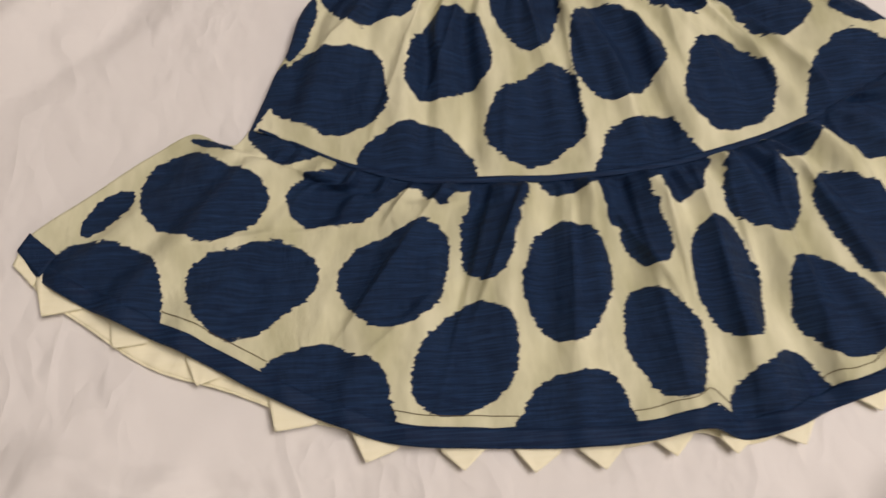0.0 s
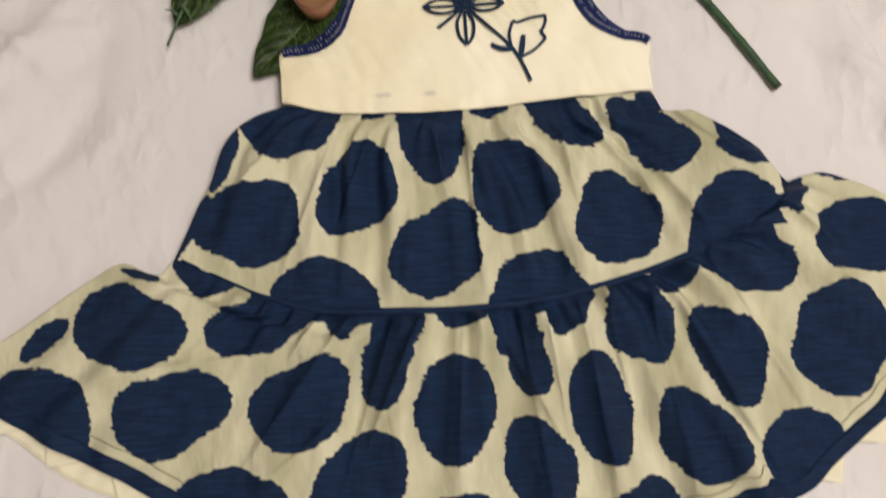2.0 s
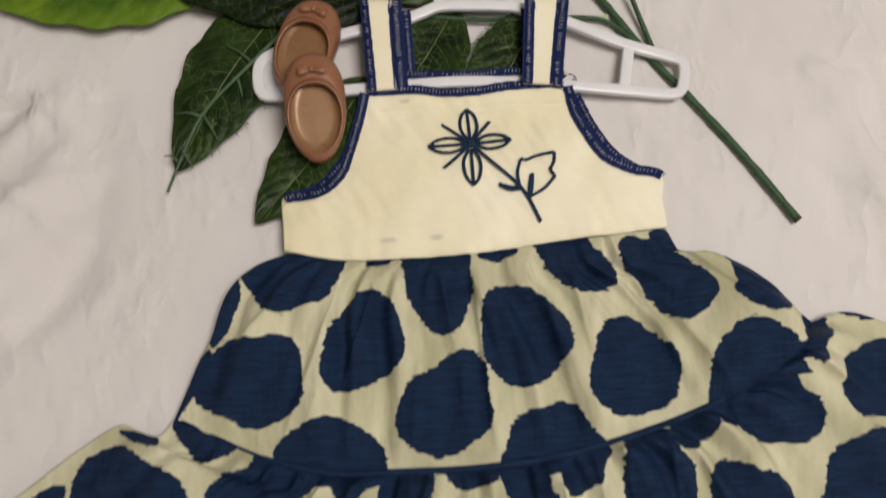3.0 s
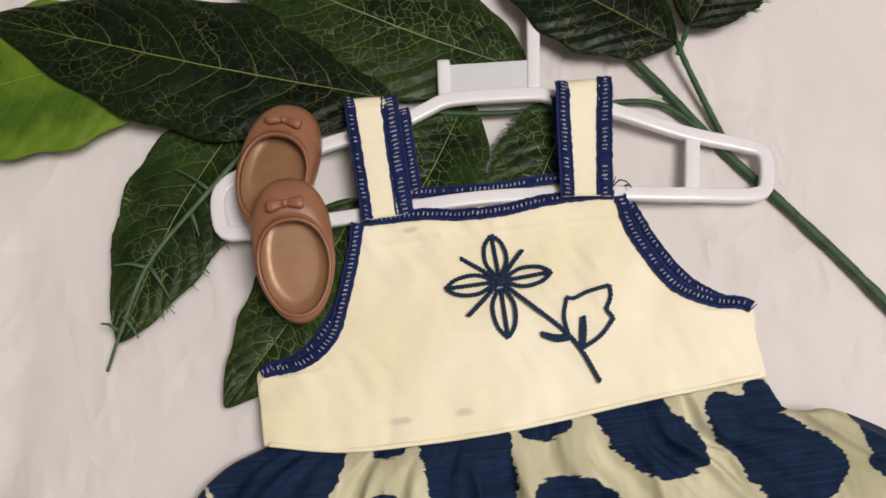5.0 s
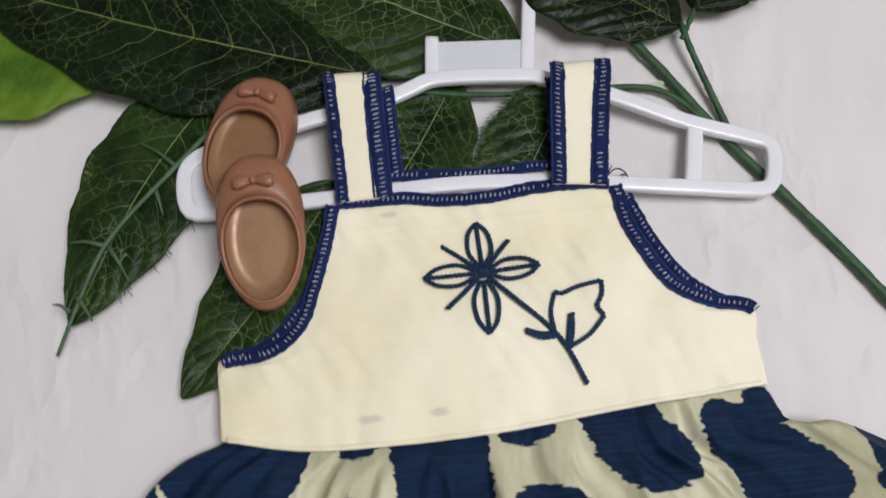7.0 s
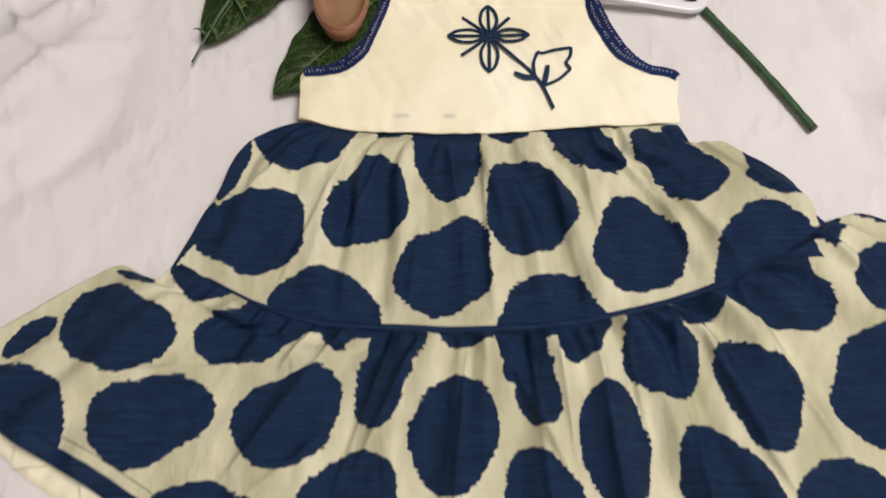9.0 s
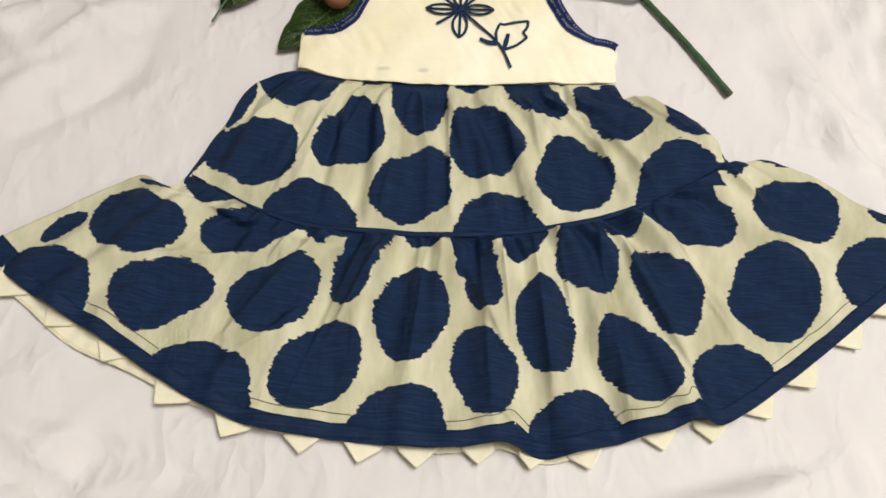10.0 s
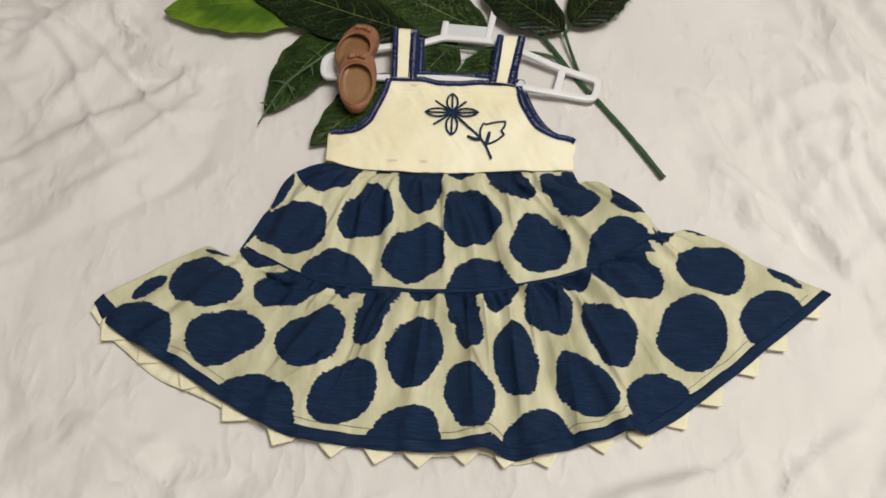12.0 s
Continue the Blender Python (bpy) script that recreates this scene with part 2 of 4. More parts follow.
def tube(bm, path, radius, sides=8, flat=1.0, closed=False, taper=None):
    """A bar along path; flat squeezes its height."""
    rings = []
    count = len(path)
    for i, q in enumerate(path):
        a = path[i - 1] if i or closed else q
        b = path[(i + 1) % count] if i + 1 < count or closed else q
        way = (b - a).normalized()
        side = way.cross(Vector((0, 0, 1)))
        side = side.normalized() if side.length > 1e-4 else Vector((1, 0, 0))
        up = side.cross(way).normalized()
        r = radius * (taper(i / max(count - 1, 1)) if taper else 1.0)
        rings.append([bm.verts.new(q + side * (math.cos(t) * r) + up * (math.sin(t) * r * flat))
                      for t in [6.28319 * k / sides for k in range(sides)]])
    pairs = list(zip(rings, rings[1:])) + ([(rings[-1], rings[0])] if closed else [])
    for r0, r1 in pairs:
        for k in range(sides):
            bm.faces.new((r0[k], r0[(k + 1) % sides], r1[(k + 1) % sides], r1[k]))
    if not closed:
        bm.faces.new(rings[0]), bm.faces.new(rings[-1])


def patch(top, bottom, left, right, nu, nv):
    """Places of a sheet between four border curves, as rows from top to bottom."""
    T, B, L, R = spline(top, nu), spline(bottom, nu), spline(left, nv), spline(right, nv)
    rows = []
    for j in range(nv):
        v = j / (nv - 1)
        row = []
        for i in range(nu):
            u = i / (nu - 1)
            edge = T[i] * (1 - v) + B[i] * v + L[j] * (1 - u) + R[j] * u
            corner = T[0] * (1 - u) * (1 - v) + T[-1] * u * (1 - v) + B[0] * (1 - u) * v + B[-1] * u * v
            row.append(edge - corner)
        rows.append(row)
    return rows


def sheet_mesh(rows, thick=0.0):
    """A bmesh grid from rows of places; thick adds an underside and closed rims."""
    bm = bmesh.new()
    top = [[bm.verts.new(q) for q in row] for row in rows]
    grids = [top]
    if thick:
        grids.append([[bm.verts.new(q - Vector((0, 0, thick))) for q in row] for row in rows])
    for g in grids:
        for r0, r1 in zip(g, g[1:]):
            for i in range(len(r0) - 1):
                bm.faces.new((r0[i], r0[i + 1], r1[i + 1], r1[i]))
    if thick:
        def rim(g):
            return g[0] + [r[-1] for r in g[1:]] + g[-1][-2::-1] + [r[0] for r in g[-2:0:-1]]
        a, b = rim(grids[0]), rim(grids[1])
        for i in range(len(a)):
            k = (i + 1) % len(a)
            bm.faces.new((a[i], a[k], b[k], b[i]))
    return bm


def smooth_step(x, lo, hi):
    s = min(max((x - lo) / (hi - lo), 0.0), 1.0)
    return s * s * (3 - 2 * s)


# ---------------- the room and the bed ----------------
def box(bm, lo, hi):
    vs = [bm.verts.new((x, y, z)) for x in (lo[0], hi[0]) for y in (lo[1], hi[1]) for z in (lo[2], hi[2])]
    for f in ((0, 1, 3, 2), (4, 6, 7, 5), (0, 4, 5, 1), (2, 3, 7, 6), (0, 2, 6, 4), (1, 5, 7, 3)):
        bm.faces.new([vs[i] for i in f])


def slab(name, lo, hi, material, label):
    bm = bmesh.new()
    box(bm, lo, hi)
    return tagged(finish(name, bm, material, False), label, name.split("_")[0], kind="structure")


slab("floor", (-2.0, -1.9, -0.60), (2.0, 2.0, -0.50), FLOOR, "plain grey screed floor under the bed")
# ceiling and walls are out of view, added to set the bounced fill light
slab("ceiling", (-2.0, -1.9, 2.60), (2.0, 2.0, 2.70), CEIL, "unseen plain white ceiling, added to bounce light")
slab("wall_north", (-2.1, 2.0, -0.60), (2.1, 2.1, 2.70), PAINT, "unseen plain cream wall, added to bounce light")
slab("wall_south", (-2.1, -2.0, -0.60), (2.1, -1.9, 2.70), PAINT, "unseen plain cream wall, added to bounce light")
slab("wall_west", (-2.1, -1.9, -0.60), (-2.0, 2.0, 2.70), PAINT, "unseen plain cream wall, added to bounce light")
slab("wall_east", (2.0, -1.9, -0.60), (2.1, 2.0, 2.70), PAINT, "unseen plain cream wall, added to bounce light")

# added ring round the unseen lamp
fixture = thing("added_ceiling_light", (LAMP[0], LAMP[1], 2.60), "round white ceiling light, unseen, added to light the bed", "ceiling light")
bm = bmesh.new()
tube(bm, spline([(LAMP[0] + 0.62 * math.cos(a), LAMP[1] + 0.62 * math.sin(a), 2.575) for a in np.linspace(0, 6.2832, 25)[:-1]], 48, True), 0.022, 10, 1.0, True)
part("ring", bm, CEIL, fixture)


def sheet_height(x, y):
    """The rumpled sheet: soft folds, pressed down under the dress and the leaves."""
    half = 0.34 if y > 0.06 else 0.24 + 0.15 * smooth_step(-y, 0.06, 0.20)
    half *= 1 - 0.75 * smooth_step(-y, 0.30, 0.42)
    under = (1 - smooth_step(abs(x), half - 0.01, half + 0.05)) * smooth_step(y, -0.46, -0.39) * (1 - smooth_step(y, 0.20, 0.30))
    h = 0.0
    side = smooth_step(x, -0.22, 0.22)
    for turn, weight, z in ((50, 1 - side, 1.7), (112, side, 6.3)):
        c, sn = math.cos(radians(turn)), math.sin(radians(turn))
        warp = noise.noise(Vector((x * 3.1, y * 3.1, z + 4))) * 0.035
        far, off = x * c + y * sn, y * c - x * sn + warp
        broad = noise.noise(Vector((off * 13, far * 3.2, z)))
        sharp = noise.noise(Vector((off * 27 + 3, far * 5.5, z + 2)))
        crimp = noise.noise(Vector((off * 60, far * 14, z + 9)))
        h += weight * (0.0175 * broad + 0.0140 * max(sharp, 0) ** 1.4 + 0.0036 * crimp)
    for turn, z, size in ((35, 12.0, 7.5), (100, 15.0, 6.5), (140, 19.0, 9.0)):
        c, sn = math.cos(radians(turn)), math.sin(radians(turn))
        bend = noise.noise(Vector((x * 5, y * 5, z))) * 0.06
        n = noise.noise(Vector(((y * c - x * sn + bend) * size * 2.2, (x * c + y * sn) * size * 0.7, z + 3)))
        gate = max(noise.noise(Vector((x * 4, y * 4, z + 7))) + 0.25, 0.0)
        h += 0.0105 * gate * max(1 - abs(n) * 5.5, 0.0) ** 1.4
    h += 0.0060 * noise.noise(Vector((x * 4.5, y * 4.5, 3.0))) + 0.0030 * noise.noise(Vector((x * 30, y * 24, 9.0)))
    h -= 0.0062
    h = h * (1.40 - 0.60 * under) - 0.0038 * under
    limit = 0.016 - 0.0170 * under
    h = limit - math.log1p(math.exp(min((limit - h) / 0.0012, 40.0))) * 0.0012
    low = -0.0200 + 0.0165 * under
    return low + math.log1p(math.exp(min((h - low) / 0.0015, 40.0))) * 0.0015 - 0.0006


def bed():
    bedding = thing("bed", (0.0, 0.3, -0.5), "bed covered with a rumpled white cotton sheet", "bed")
    x0, x1, y0, y1, step = -0.95, 0.95, -0.72, 1.30, 0.0055
    nx, ny = int((x1 - x0) / step), int((y1 - y0) / step)
    rows = []
    for j in range(ny + 1):
        y = y1 + (y0 - y1) * j / ny
        row = []
        for i in range(nx + 1):
            x = x0 + (x1 - x0) * i / nx
            row.append(Vector((x, y, sheet_height(x, y))))
        rows.append(row)
    part("bed_sheet", sheet_mesh(rows), SHEET, bedding, "rumpled white cotton sheet")
    bm = bmesh.new()
    box(bm, (x0 + 0.005, y0 + 0.005, -0.28), (x1 - 0.005, y1 - 0.005, -0.034))
    bmesh.ops.bevel(bm, geom=bm.edges[:], offset=0.008, segments=3, affect="EDGES")
    part("mattress", bm, LINING, bedding)
    bm = bmesh.new()
    box(bm, (x0 + 0.02, y0 + 0.02, -0.5), (x1 - 0.02, y1 - 0.02, -0.282))
    part("bed_base", bm, FLOOR, bedding)


bed()

# ---------------- the dress ----------------
WAIST = [(-0.127, -0.068), (-0.090, -0.0755), (-0.055, -0.077), (0.0, -0.0755), (0.060, -0.070), (0.127, -0.065)]
SEAM = [(-0.197, -0.171), (-0.170, -0.185), (-0.141, -0.199), (-0.099, -0.211), (-0.067, -0.2125), (0.002, -0.213), (0.070, -0.204), (0.139, -0.184), (0.190, -0.158), (0.215, -0.134)]
UPPER_LEFT = [(-0.127, -0.068), (-0.148, -0.077), (-0.164, -0.093), (-0.174, -0.121), (-0.182, -0.136), (-0.197, -0.171)]
UPPER_RIGHT = [(0.127, -0.065), (0.1305, -0.081), (0.139, -0.0845), (0.151, -0.0850), (0.166, -0.0910), (0.192, -0.108), (0.215, -0.134)]
LOWER_LEFT = [(-0.197, -0.171), (-0.206, -0.181), (-0.214, -0.180), (-0.230, -0.173), (-0.256, -0.187), (-0.292, -0.213), (-0.318, -0.231), (-0.324, -0.240)]
LOWER_RIGHT = [(0.215, -0.134), (0.238, -0.129), (0.280, -0.147), (0.299, -0.161), (0.332, -0.174), (0.370, -0.192)]
HEM = [(-0.324, -0.240), (-0.311, -0.258), (-0.273, -0.283), (-0.228, -0.307), (-0.196, -0.326), (-0.158, -0.346), (-0.121, -0.360), (-0.065, -0.3655), (-0.031, -0.368),
       (0.009, -0.368), (0.045, -0.364), (0.068, -0.370), (0.090, -0.3665), (0.118, -0.357), (0.147, -0.349), (0.172, -0.341), (0.185, -0.342), (0.235, -0.308), (0.280, -0.271), (0.326, -0.232), (0.370, -0.192)]
SIDE_LEFT = [(-0.127, -0.068), (-0.1275, -0.050), (-0.127, -0.036), (-0.104, -0.032), (-0.088, -0.021), (-0.079, -0.001), (-0.071, 0.025), (-0.067, 0.039)]
SIDE_RIGHT = [(0.127, -0.065), (0.1263, -0.047), (0.1255, -0.031), (0.108, -0.026), (0.091, -0.017), (0.079, 0.000), (0.071, 0.019), (0.067, 0.038)]
NECK = [(-0.067, 0.039), (-0.040, 0.038), (0.003, 0.0355), (0.042, 0.039), (0.067, 0.038)]

def blot(x, y, r, *waves):
    """A printed blot in millimetres: its middle, mean radius and the cosine and sine waves, two to five round, that shape it."""
    return x / 1000, y / 1000, r / 1000, [w / 1000 for w in waves]


WAIST_BLOTS = [
    blot(-122.0, -82.0, 29.9, 4.5, 1.6, -0.3, 1.9, -0.4, -0.9, -0.5, 1.4),
    blot(-27.8, -94.3, 27.4, -5.3, -0.3, -0.6, 2.2, -0.5, -0.1, 0.5, -2),
    blot(60.6, -84.1, 24.2, -1.2, -6.3, 0.7, -0.9, -1.2, -0.8, 0.2, -1.1),
    blot(120.6, -101.7, 25.6, -1.1, -7.9, 2.8, 1.3, -1.3, 0, 0.7, -1.3),
    blot(-148.3, -151.3, 31.7, 3.3, -0.2, -2, 0.5, -0.5, 0.3, -1, -1.3),
    blot(-78.1, -132.4, 28.4, -2.2, 4.1, 0.5, -2.1, -0.3, -1.6, 0.5, 0.6)]
MIDDLE_BLOTS = [
    blot(-28.2, -175.0, 30.3, -0.1, 3.9, -2.1, -0.7, -0.8, -1.3, 0.3, -1.2),
    blot(23.3, -133.8, 30.2, -1.7, -1.8, 2.4, 0, 0.2, 0.5, 0.2, -0.4),
    blot(90.4, -159.1, 30.0, -1.1, 0, 1.5, -2.3, 0, 0.7, -0.5, 0.1),
    blot(-99.7, -206.0, 31.1, 3, -3.2, -1.1, 0.1, 0.8, -0.7, -0.6, 0.7),
    blot(35.7, -205.9, 30.4, 3.5, 1.4, 0.3, -2.9, -0.3, -0.1, 1.9, -1.1)]
SEAM_BLOTS = [
    blot(-224.5, -215.8, 31.0, 4, -3.9, 1.4, -0.4, 1.3, 0.2, 0.5, -0.2),
    blot(-178.9, -184.1, 16.3, 1.3, -4.4, 1.6, 0.6, -0, -1.4, 0.5, -1),
    blot(-140.5, -216.0, 25.7, 5.6, 5.5, -1.4, -0.6, 1.7, 2.2, -0.4, 0.6),
    blot(-87.4, -215.4, 14.9, 2.9, 1.3, 2, 2.7, 0, 0, 0, 0),
    blot(-60.9, -237.3, 23.8, -8.6, 6.5, -0.1, 1.1, 0.8, -1.9, -1.1, -1.4),
    blot(-15.0, -214.8, 13.6, 3.2, 0, 0.9, 1.1, 0, 0, 0, 0)]
GATHER_BLOTS = [
    blot(20.6, -234.6, 21.5, -7.9, -5.7, -1.8, 0.5, 1.4, 2.8, 1.8, -0.7),
    blot(52.6, -216.4, 16.2, 0.6, 2.9, -0.2, 1.3, -1.1, -0.2, -0.7, 0.7),
    blot(98.1, -224.2, 26.3, -4.3, -2.6, 0.3, -1.5, 0.3, 1.4, 0.5, 0.8),
    blot(123.8, -195.6, 14.8, 0.7, 2.7, -0.3, 0.4, -0.9, -0.4, -0.4, -0.6),
    blot(255.3, -174.5, 30.5, 4.9, 1.5, -1.5, -1.1, -0.3, 0.9, -0.2, 0.3)]
FLARE_BLOTS = [
    blot(-273.5, -265.4, 29.9, 1.8, -6, -2.1, 1.5, -0.9, 0.4, 0.3, 0.9),
    blot(-197.0, -269.8, 29.7, 5.2, 3.6, 0.3, 2.2, 0.3, -0.4, 0.5, 0.4),
    blot(-117.8, -269.7, 29.4, 1.7, 3.5, -1.7, 1.3, -0.9, -0.5, -0.5, -0.3),
    blot(-22.3, -276.2, 29.1, -4.3, 1.6, 0.3, 0.6, 0.9, 0.3, -0.3, -0.3),
    blot(-82.6, -318.2, 29.3, 0.4, 4.4, -0.2, -0.7, -0.8, -0.1, 0, -0.1),
    blot(-155.0, -331.0, 30.1, 3.8, -6.7, -2.7, 0.5, -0.7, -0.1, -0.9, 1.7),
    blot(-25.8, -353.9, 29.2, 3.6, 1.8, -0.8, -1.8, -0.9, -0.1, -0.4, -1.1)]
HEM_BLOTS = [
    blot(69.2, -280.7, 26.6, -7.3, -2.2, -0.3, -0.3, 1.7, 0.8, 0.8, 0.2),
    blot(28.5, -315.1, 26.2, -4.3, -3, 1.1, 0.3, 0.8, 1.8, -0.6, 0),
    blot(91.4, -350.5, 27.9, 3.6, 1.5, -1.2, -2.3, 0.2, -0.9, 0.5, -0.5),
    blot(155.7, -249.5, 27.9, -3.8, -3.8, 0.8, 3.7, -0.4, 1.4, -0, -1.1),
    blot(130.4, -301.8, 27.3, -1.4, -5.3, 1.6, -0.2, -0.7, 0.5, -1, -0.7),
    blot(231.7, -243.3, 34.8, -3.2, 2.6, -1.1, -0.4, -0.7, 0.2, 0.6, -1.1),
    blot(193.7, -313.4, 28.2, -0.2, 2.2, 0.2, 2.2, 0.9, 0.2, -0.1, 0.5)]
SIDE_BLOTS = [
    blot(181.5, -106.9, 24.2, -0.1, -2.8, 2.3, -0.7, 0.2, 0.6, 0.3, -1),
    blot(162.6, -164.1, 29.2, -0.7, 5.3, 2.9, -0.1, -0.2, -0.5, 0.3, 1.3),
    blot(205.3, -149.8, 15.1, -2.8, 9, -1, -0.5, -3.3, -1.3, 1.2, -1.2)]
LOW_SIDE_BLOTS = [
    blot(175.7, -188.8, 26.0, 2.7, -2.6, -0.6, -2.2, 0.8, -1.8, 0.7, 0.3),
    blot(240.5, -126.1, 10.3, 4.6, -3.7, -0.2, -0.2, 0.6, -2.1, -0.2, -0.2)]
# slivers and halves of spots: x, y, half length, half width, turn in degrees
UPPER_SPOTS = [
    (-0.1655, -0.1045, 0.0245, 0.0080, 70), (-0.0651, -0.0746, 0.0100, 0.0075, 3), (0.0126, -0.0744, 0.0146, 0.0069, 5),
    (0.1240, -0.0730, 0.0120, 0.0090, -43), (-0.1870, -0.1500, 0.0260, 0.0056, 62)]
LOWER_SPOTS = [
    (-0.2768, -0.2181, 0.0195, 0.0090, 40), 
    (0.3270, -0.1759, 0.0195, 0.0066, -30), (-0.2175, -0.1800, 0.0150, 0.0042, -18), 
    (0.0330, -0.2110, 0.0345, 0.0085, 6), (-0.1150, -0.2085, 0.0240, 0.0068, -14), (0.3090, -0.2245, 0.0380, 0.0305, 46)]


def spot_distance(x, y, spots, blots=()):
    """How far a place lies outside the nearest spot, in metres; minus within it."""
    jog = noise.noise_vector(Vector((x * 60, y * 60, 2.0))) * 0.0012
    best = 1.0
    for cx, cy, r, waves in blots:
        dx, dy = x + jog.x - cx, y + jog.y - cy
        far = math.hypot(dx, dy)
        if far > 0.06:
            continue
        a = math.atan2(dy, dx)
        edge, slope = r, 0.0
        for k in range(2, 6):
            c, w = waves[2 * k - 4], waves[2 * k - 3]
            edge += c * math.cos(k * a) + w * math.sin(k * a)
            slope += k * (w * math.cos(k * a) - c * math.sin(k * a))
        best = min(best, (far - edge) / math.hypot(1.0, slope / max(edge, 0.004)))
    for cx, cy, a, b, turn, *flat in spots:
        dx, dy = x + jog.x - cx + 0.0004, y + jog.y - cy + 0.0018
        if abs(dx) > 0.07 or abs(dy) > 0.07:
            continue
        c, s = math.cos(radians(turn)), math.sin(radians(turn))
        p, q = abs(dx * c + dy * s) / a, abs(dy * c - dx * s) / b
        k = (p**2.1 + q**2.1) ** (1 / 2.1)
        g = math.hypot(p / a, q / b) / max(math.hypot(p, q), 1e-6)
        d = (k - 1) / max(g, 1e-6) + 0.0010
        if flat:
            d = max(d, dx * math.cos(radians(flat[0])) + dy * math.sin(radians(flat[0])) - flat[1])
        best = min(best, d)
    return best


class Pleats:
    """Gathers: ridges that start at a seam and fade on their way down."""

    def __init__(self, seed, count, lo, hi):
        r = random.Random(seed)
        self.ridges = [((i + r.uniform(0.1, 0.9)) / count, r.uniform(0.006, 0.018), r.uniform(lo, hi), r.uniform(-0.02, 0.02), r.uniform(0.35, 1.1))
                       for i in range(count)]

    def height(self, u, v):
        z = 0.0
        for at, wide, high, drift, fade in self.ridges:
            d = (u - at - drift * v) / (wide * (1 + 1.6 * v))
            if abs(d) < 4:
                z += high * math.exp(-d * d) * max(1 - v, 0.0) ** fade
        return z


# sharp creases: from x, y to x, y and their height; each falls off steeply on its left
LOWER_CREASES = [(0.127, -0.221, 0.157, -0.290, 0.0028), (0.157, -0.290, 0.177, -0.327, 0.0026), (-0.044, -0.222, -0.074, -0.289, 0.0028), (0.014, -0.239, 0.042, -0.298, 0.0026),
                 (0.038, -0.222, 0.046, -0.289, 0.0026), (0.077, -0.211, 0.089, -0.273, 0.0030), (-0.087, -0.272, -0.133, -0.309, 0.0020), (0.190, -0.154, 0.226, -0.178, 0.0034),
                 (0.043, -0.346, 0.060, -0.364, 0.0030), (-0.103, -0.212, -0.121, -0.236, 0.0032), (-0.014, -0.216, -0.021, -0.300, 0.0022), (0.022, -0.216, 0.033, -0.335, 0.0024), (0.060, -0.210, 0.074, -0.340, 0.0024),
                 (0.105, -0.200, 0.122, -0.330, 0.0024), (-0.058, -0.216, -0.098, -0.335, 0.0022), (-0.085, -0.216, -0.150, -0.300, 0.0022), (0.150, -0.190, 0.200, -0.290, 0.0022), (-0.150, -0.236, -0.230, -0.246, 0.0018)]
UPPER_CREASES = [(-0.007, -0.074, 0.000, -0.192, 0.0026), (0.089, -0.072, 0.116, -0.149, 0.0022), (-0.029, -0.076, -0.022, -0.130, 0.0024), (-0.062, -0.076, -0.095, -0.165, 0.0022),
                 (0.052, -0.072, 0.066, -0.150, 0.0022), (0.120, -0.070, 0.172, -0.120, 0.0026), (-0.105, -0.076, -0.160, -0.130, 0.0020),
                 (0.110, -0.110, 0.150, -0.175, 0.0022), (0.030, -0.074, 0.055, -0.185, 0.0020), (-0.045, -0.150, -0.052, -0.205, 0.0020), (-0.085, -0.076, -0.130, -0.190, 0.0018), (0.145, -0.085, 0.205, -0.130, 0.0022)]


def crease_height(x, y, creases):
    z = 0.0
    for x0, y0, x1, y1, high in creases:
        dx, dy = x1 - x0, y1 - y0
        length = math.hypot(dx, dy)
        s = ((x - x0) * dx + (y - y0) * dy) / length / length
        if -0.25 < s < 1.35:
            d = ((x - x0) * dy - (y - y0) * dx) / length * -1
            ends = smooth_step(s, -0.25, 0.1) * (1 - smooth_step(s, 0.7, 1.35))
            z += 2.1 * high * ends * (math.exp(-d / 0.0095) if d > 0 else math.exp(d / 0.0020))
    return z


dress = thing("dress", (0.0, -0.15, 0.0), "child's cream pinafore dress with big navy spots on white sheet", "dress")
UPPER_FOLDS, LOWER_FOLDS = Pleats(4, 26, 0.0020, 0.0072), Pleats(11, 27, 0.0026, 0.0094)


def drop(u, wide=0.05):
    """Lowers the side edges on to the sheet."""
    return smooth_step(min(u, 1 - u), 0.0, wide)


def puff(x):
    """The skirt lies fuller between its middle and the side seam."""
    return 0.0030 * math.exp(-(((x - 0.085) / 0.10) ** 2))


def loft(x, y):
    """At the side seams the cloth stands off the bed in a soft bulge."""
    right = 0.0230 * math.exp(-(((x - 0.180) / 0.048) ** 2) - ((y + 0.135) / 0.058) ** 2)
    return right + 0.0070 * math.exp(-(((x + 0.212) / 0.035) ** 2) - ((y + 0.185) / 0.040) ** 2)


def hem_fold(x, y):
    """Two folds that stand up at the hem and die out towards the seam."""
    z = 0.0
    for x0, lean, low, wide, high in ((0.040, -0.12, -0.365, 0.017, 0.0100), (0.166, -0.25, -0.338, 0.014, 0.0110)):
        up = (y - low) / 0.10
        d = (x - x0 - lean * (y - low)) / wide
        if abs(d) < 3 and up < 1.4:
            z += high * math.exp(-d * d) * (1 - smooth_step(up, 0.0, 1.2))
    return z


def seam_height(u):
    """The flat seam where the two tiers meet."""
    x = u * 0.412 - 0.197
    return puff(x) + loft(x, -0.15) * drop(u, 0.05) + 0.0040 + 0.0048 * drop(u, 0.06) + 0.0012 * noise.noise(Vector((u * 9, 0.3, 5)))


def floor_at(h, low=0.0026):
    """Keeps cloth above what it lies on, softly."""
    return low + math.log1p(math.exp(min((h - low) / 0.0012, 40.0))) * 0.0012


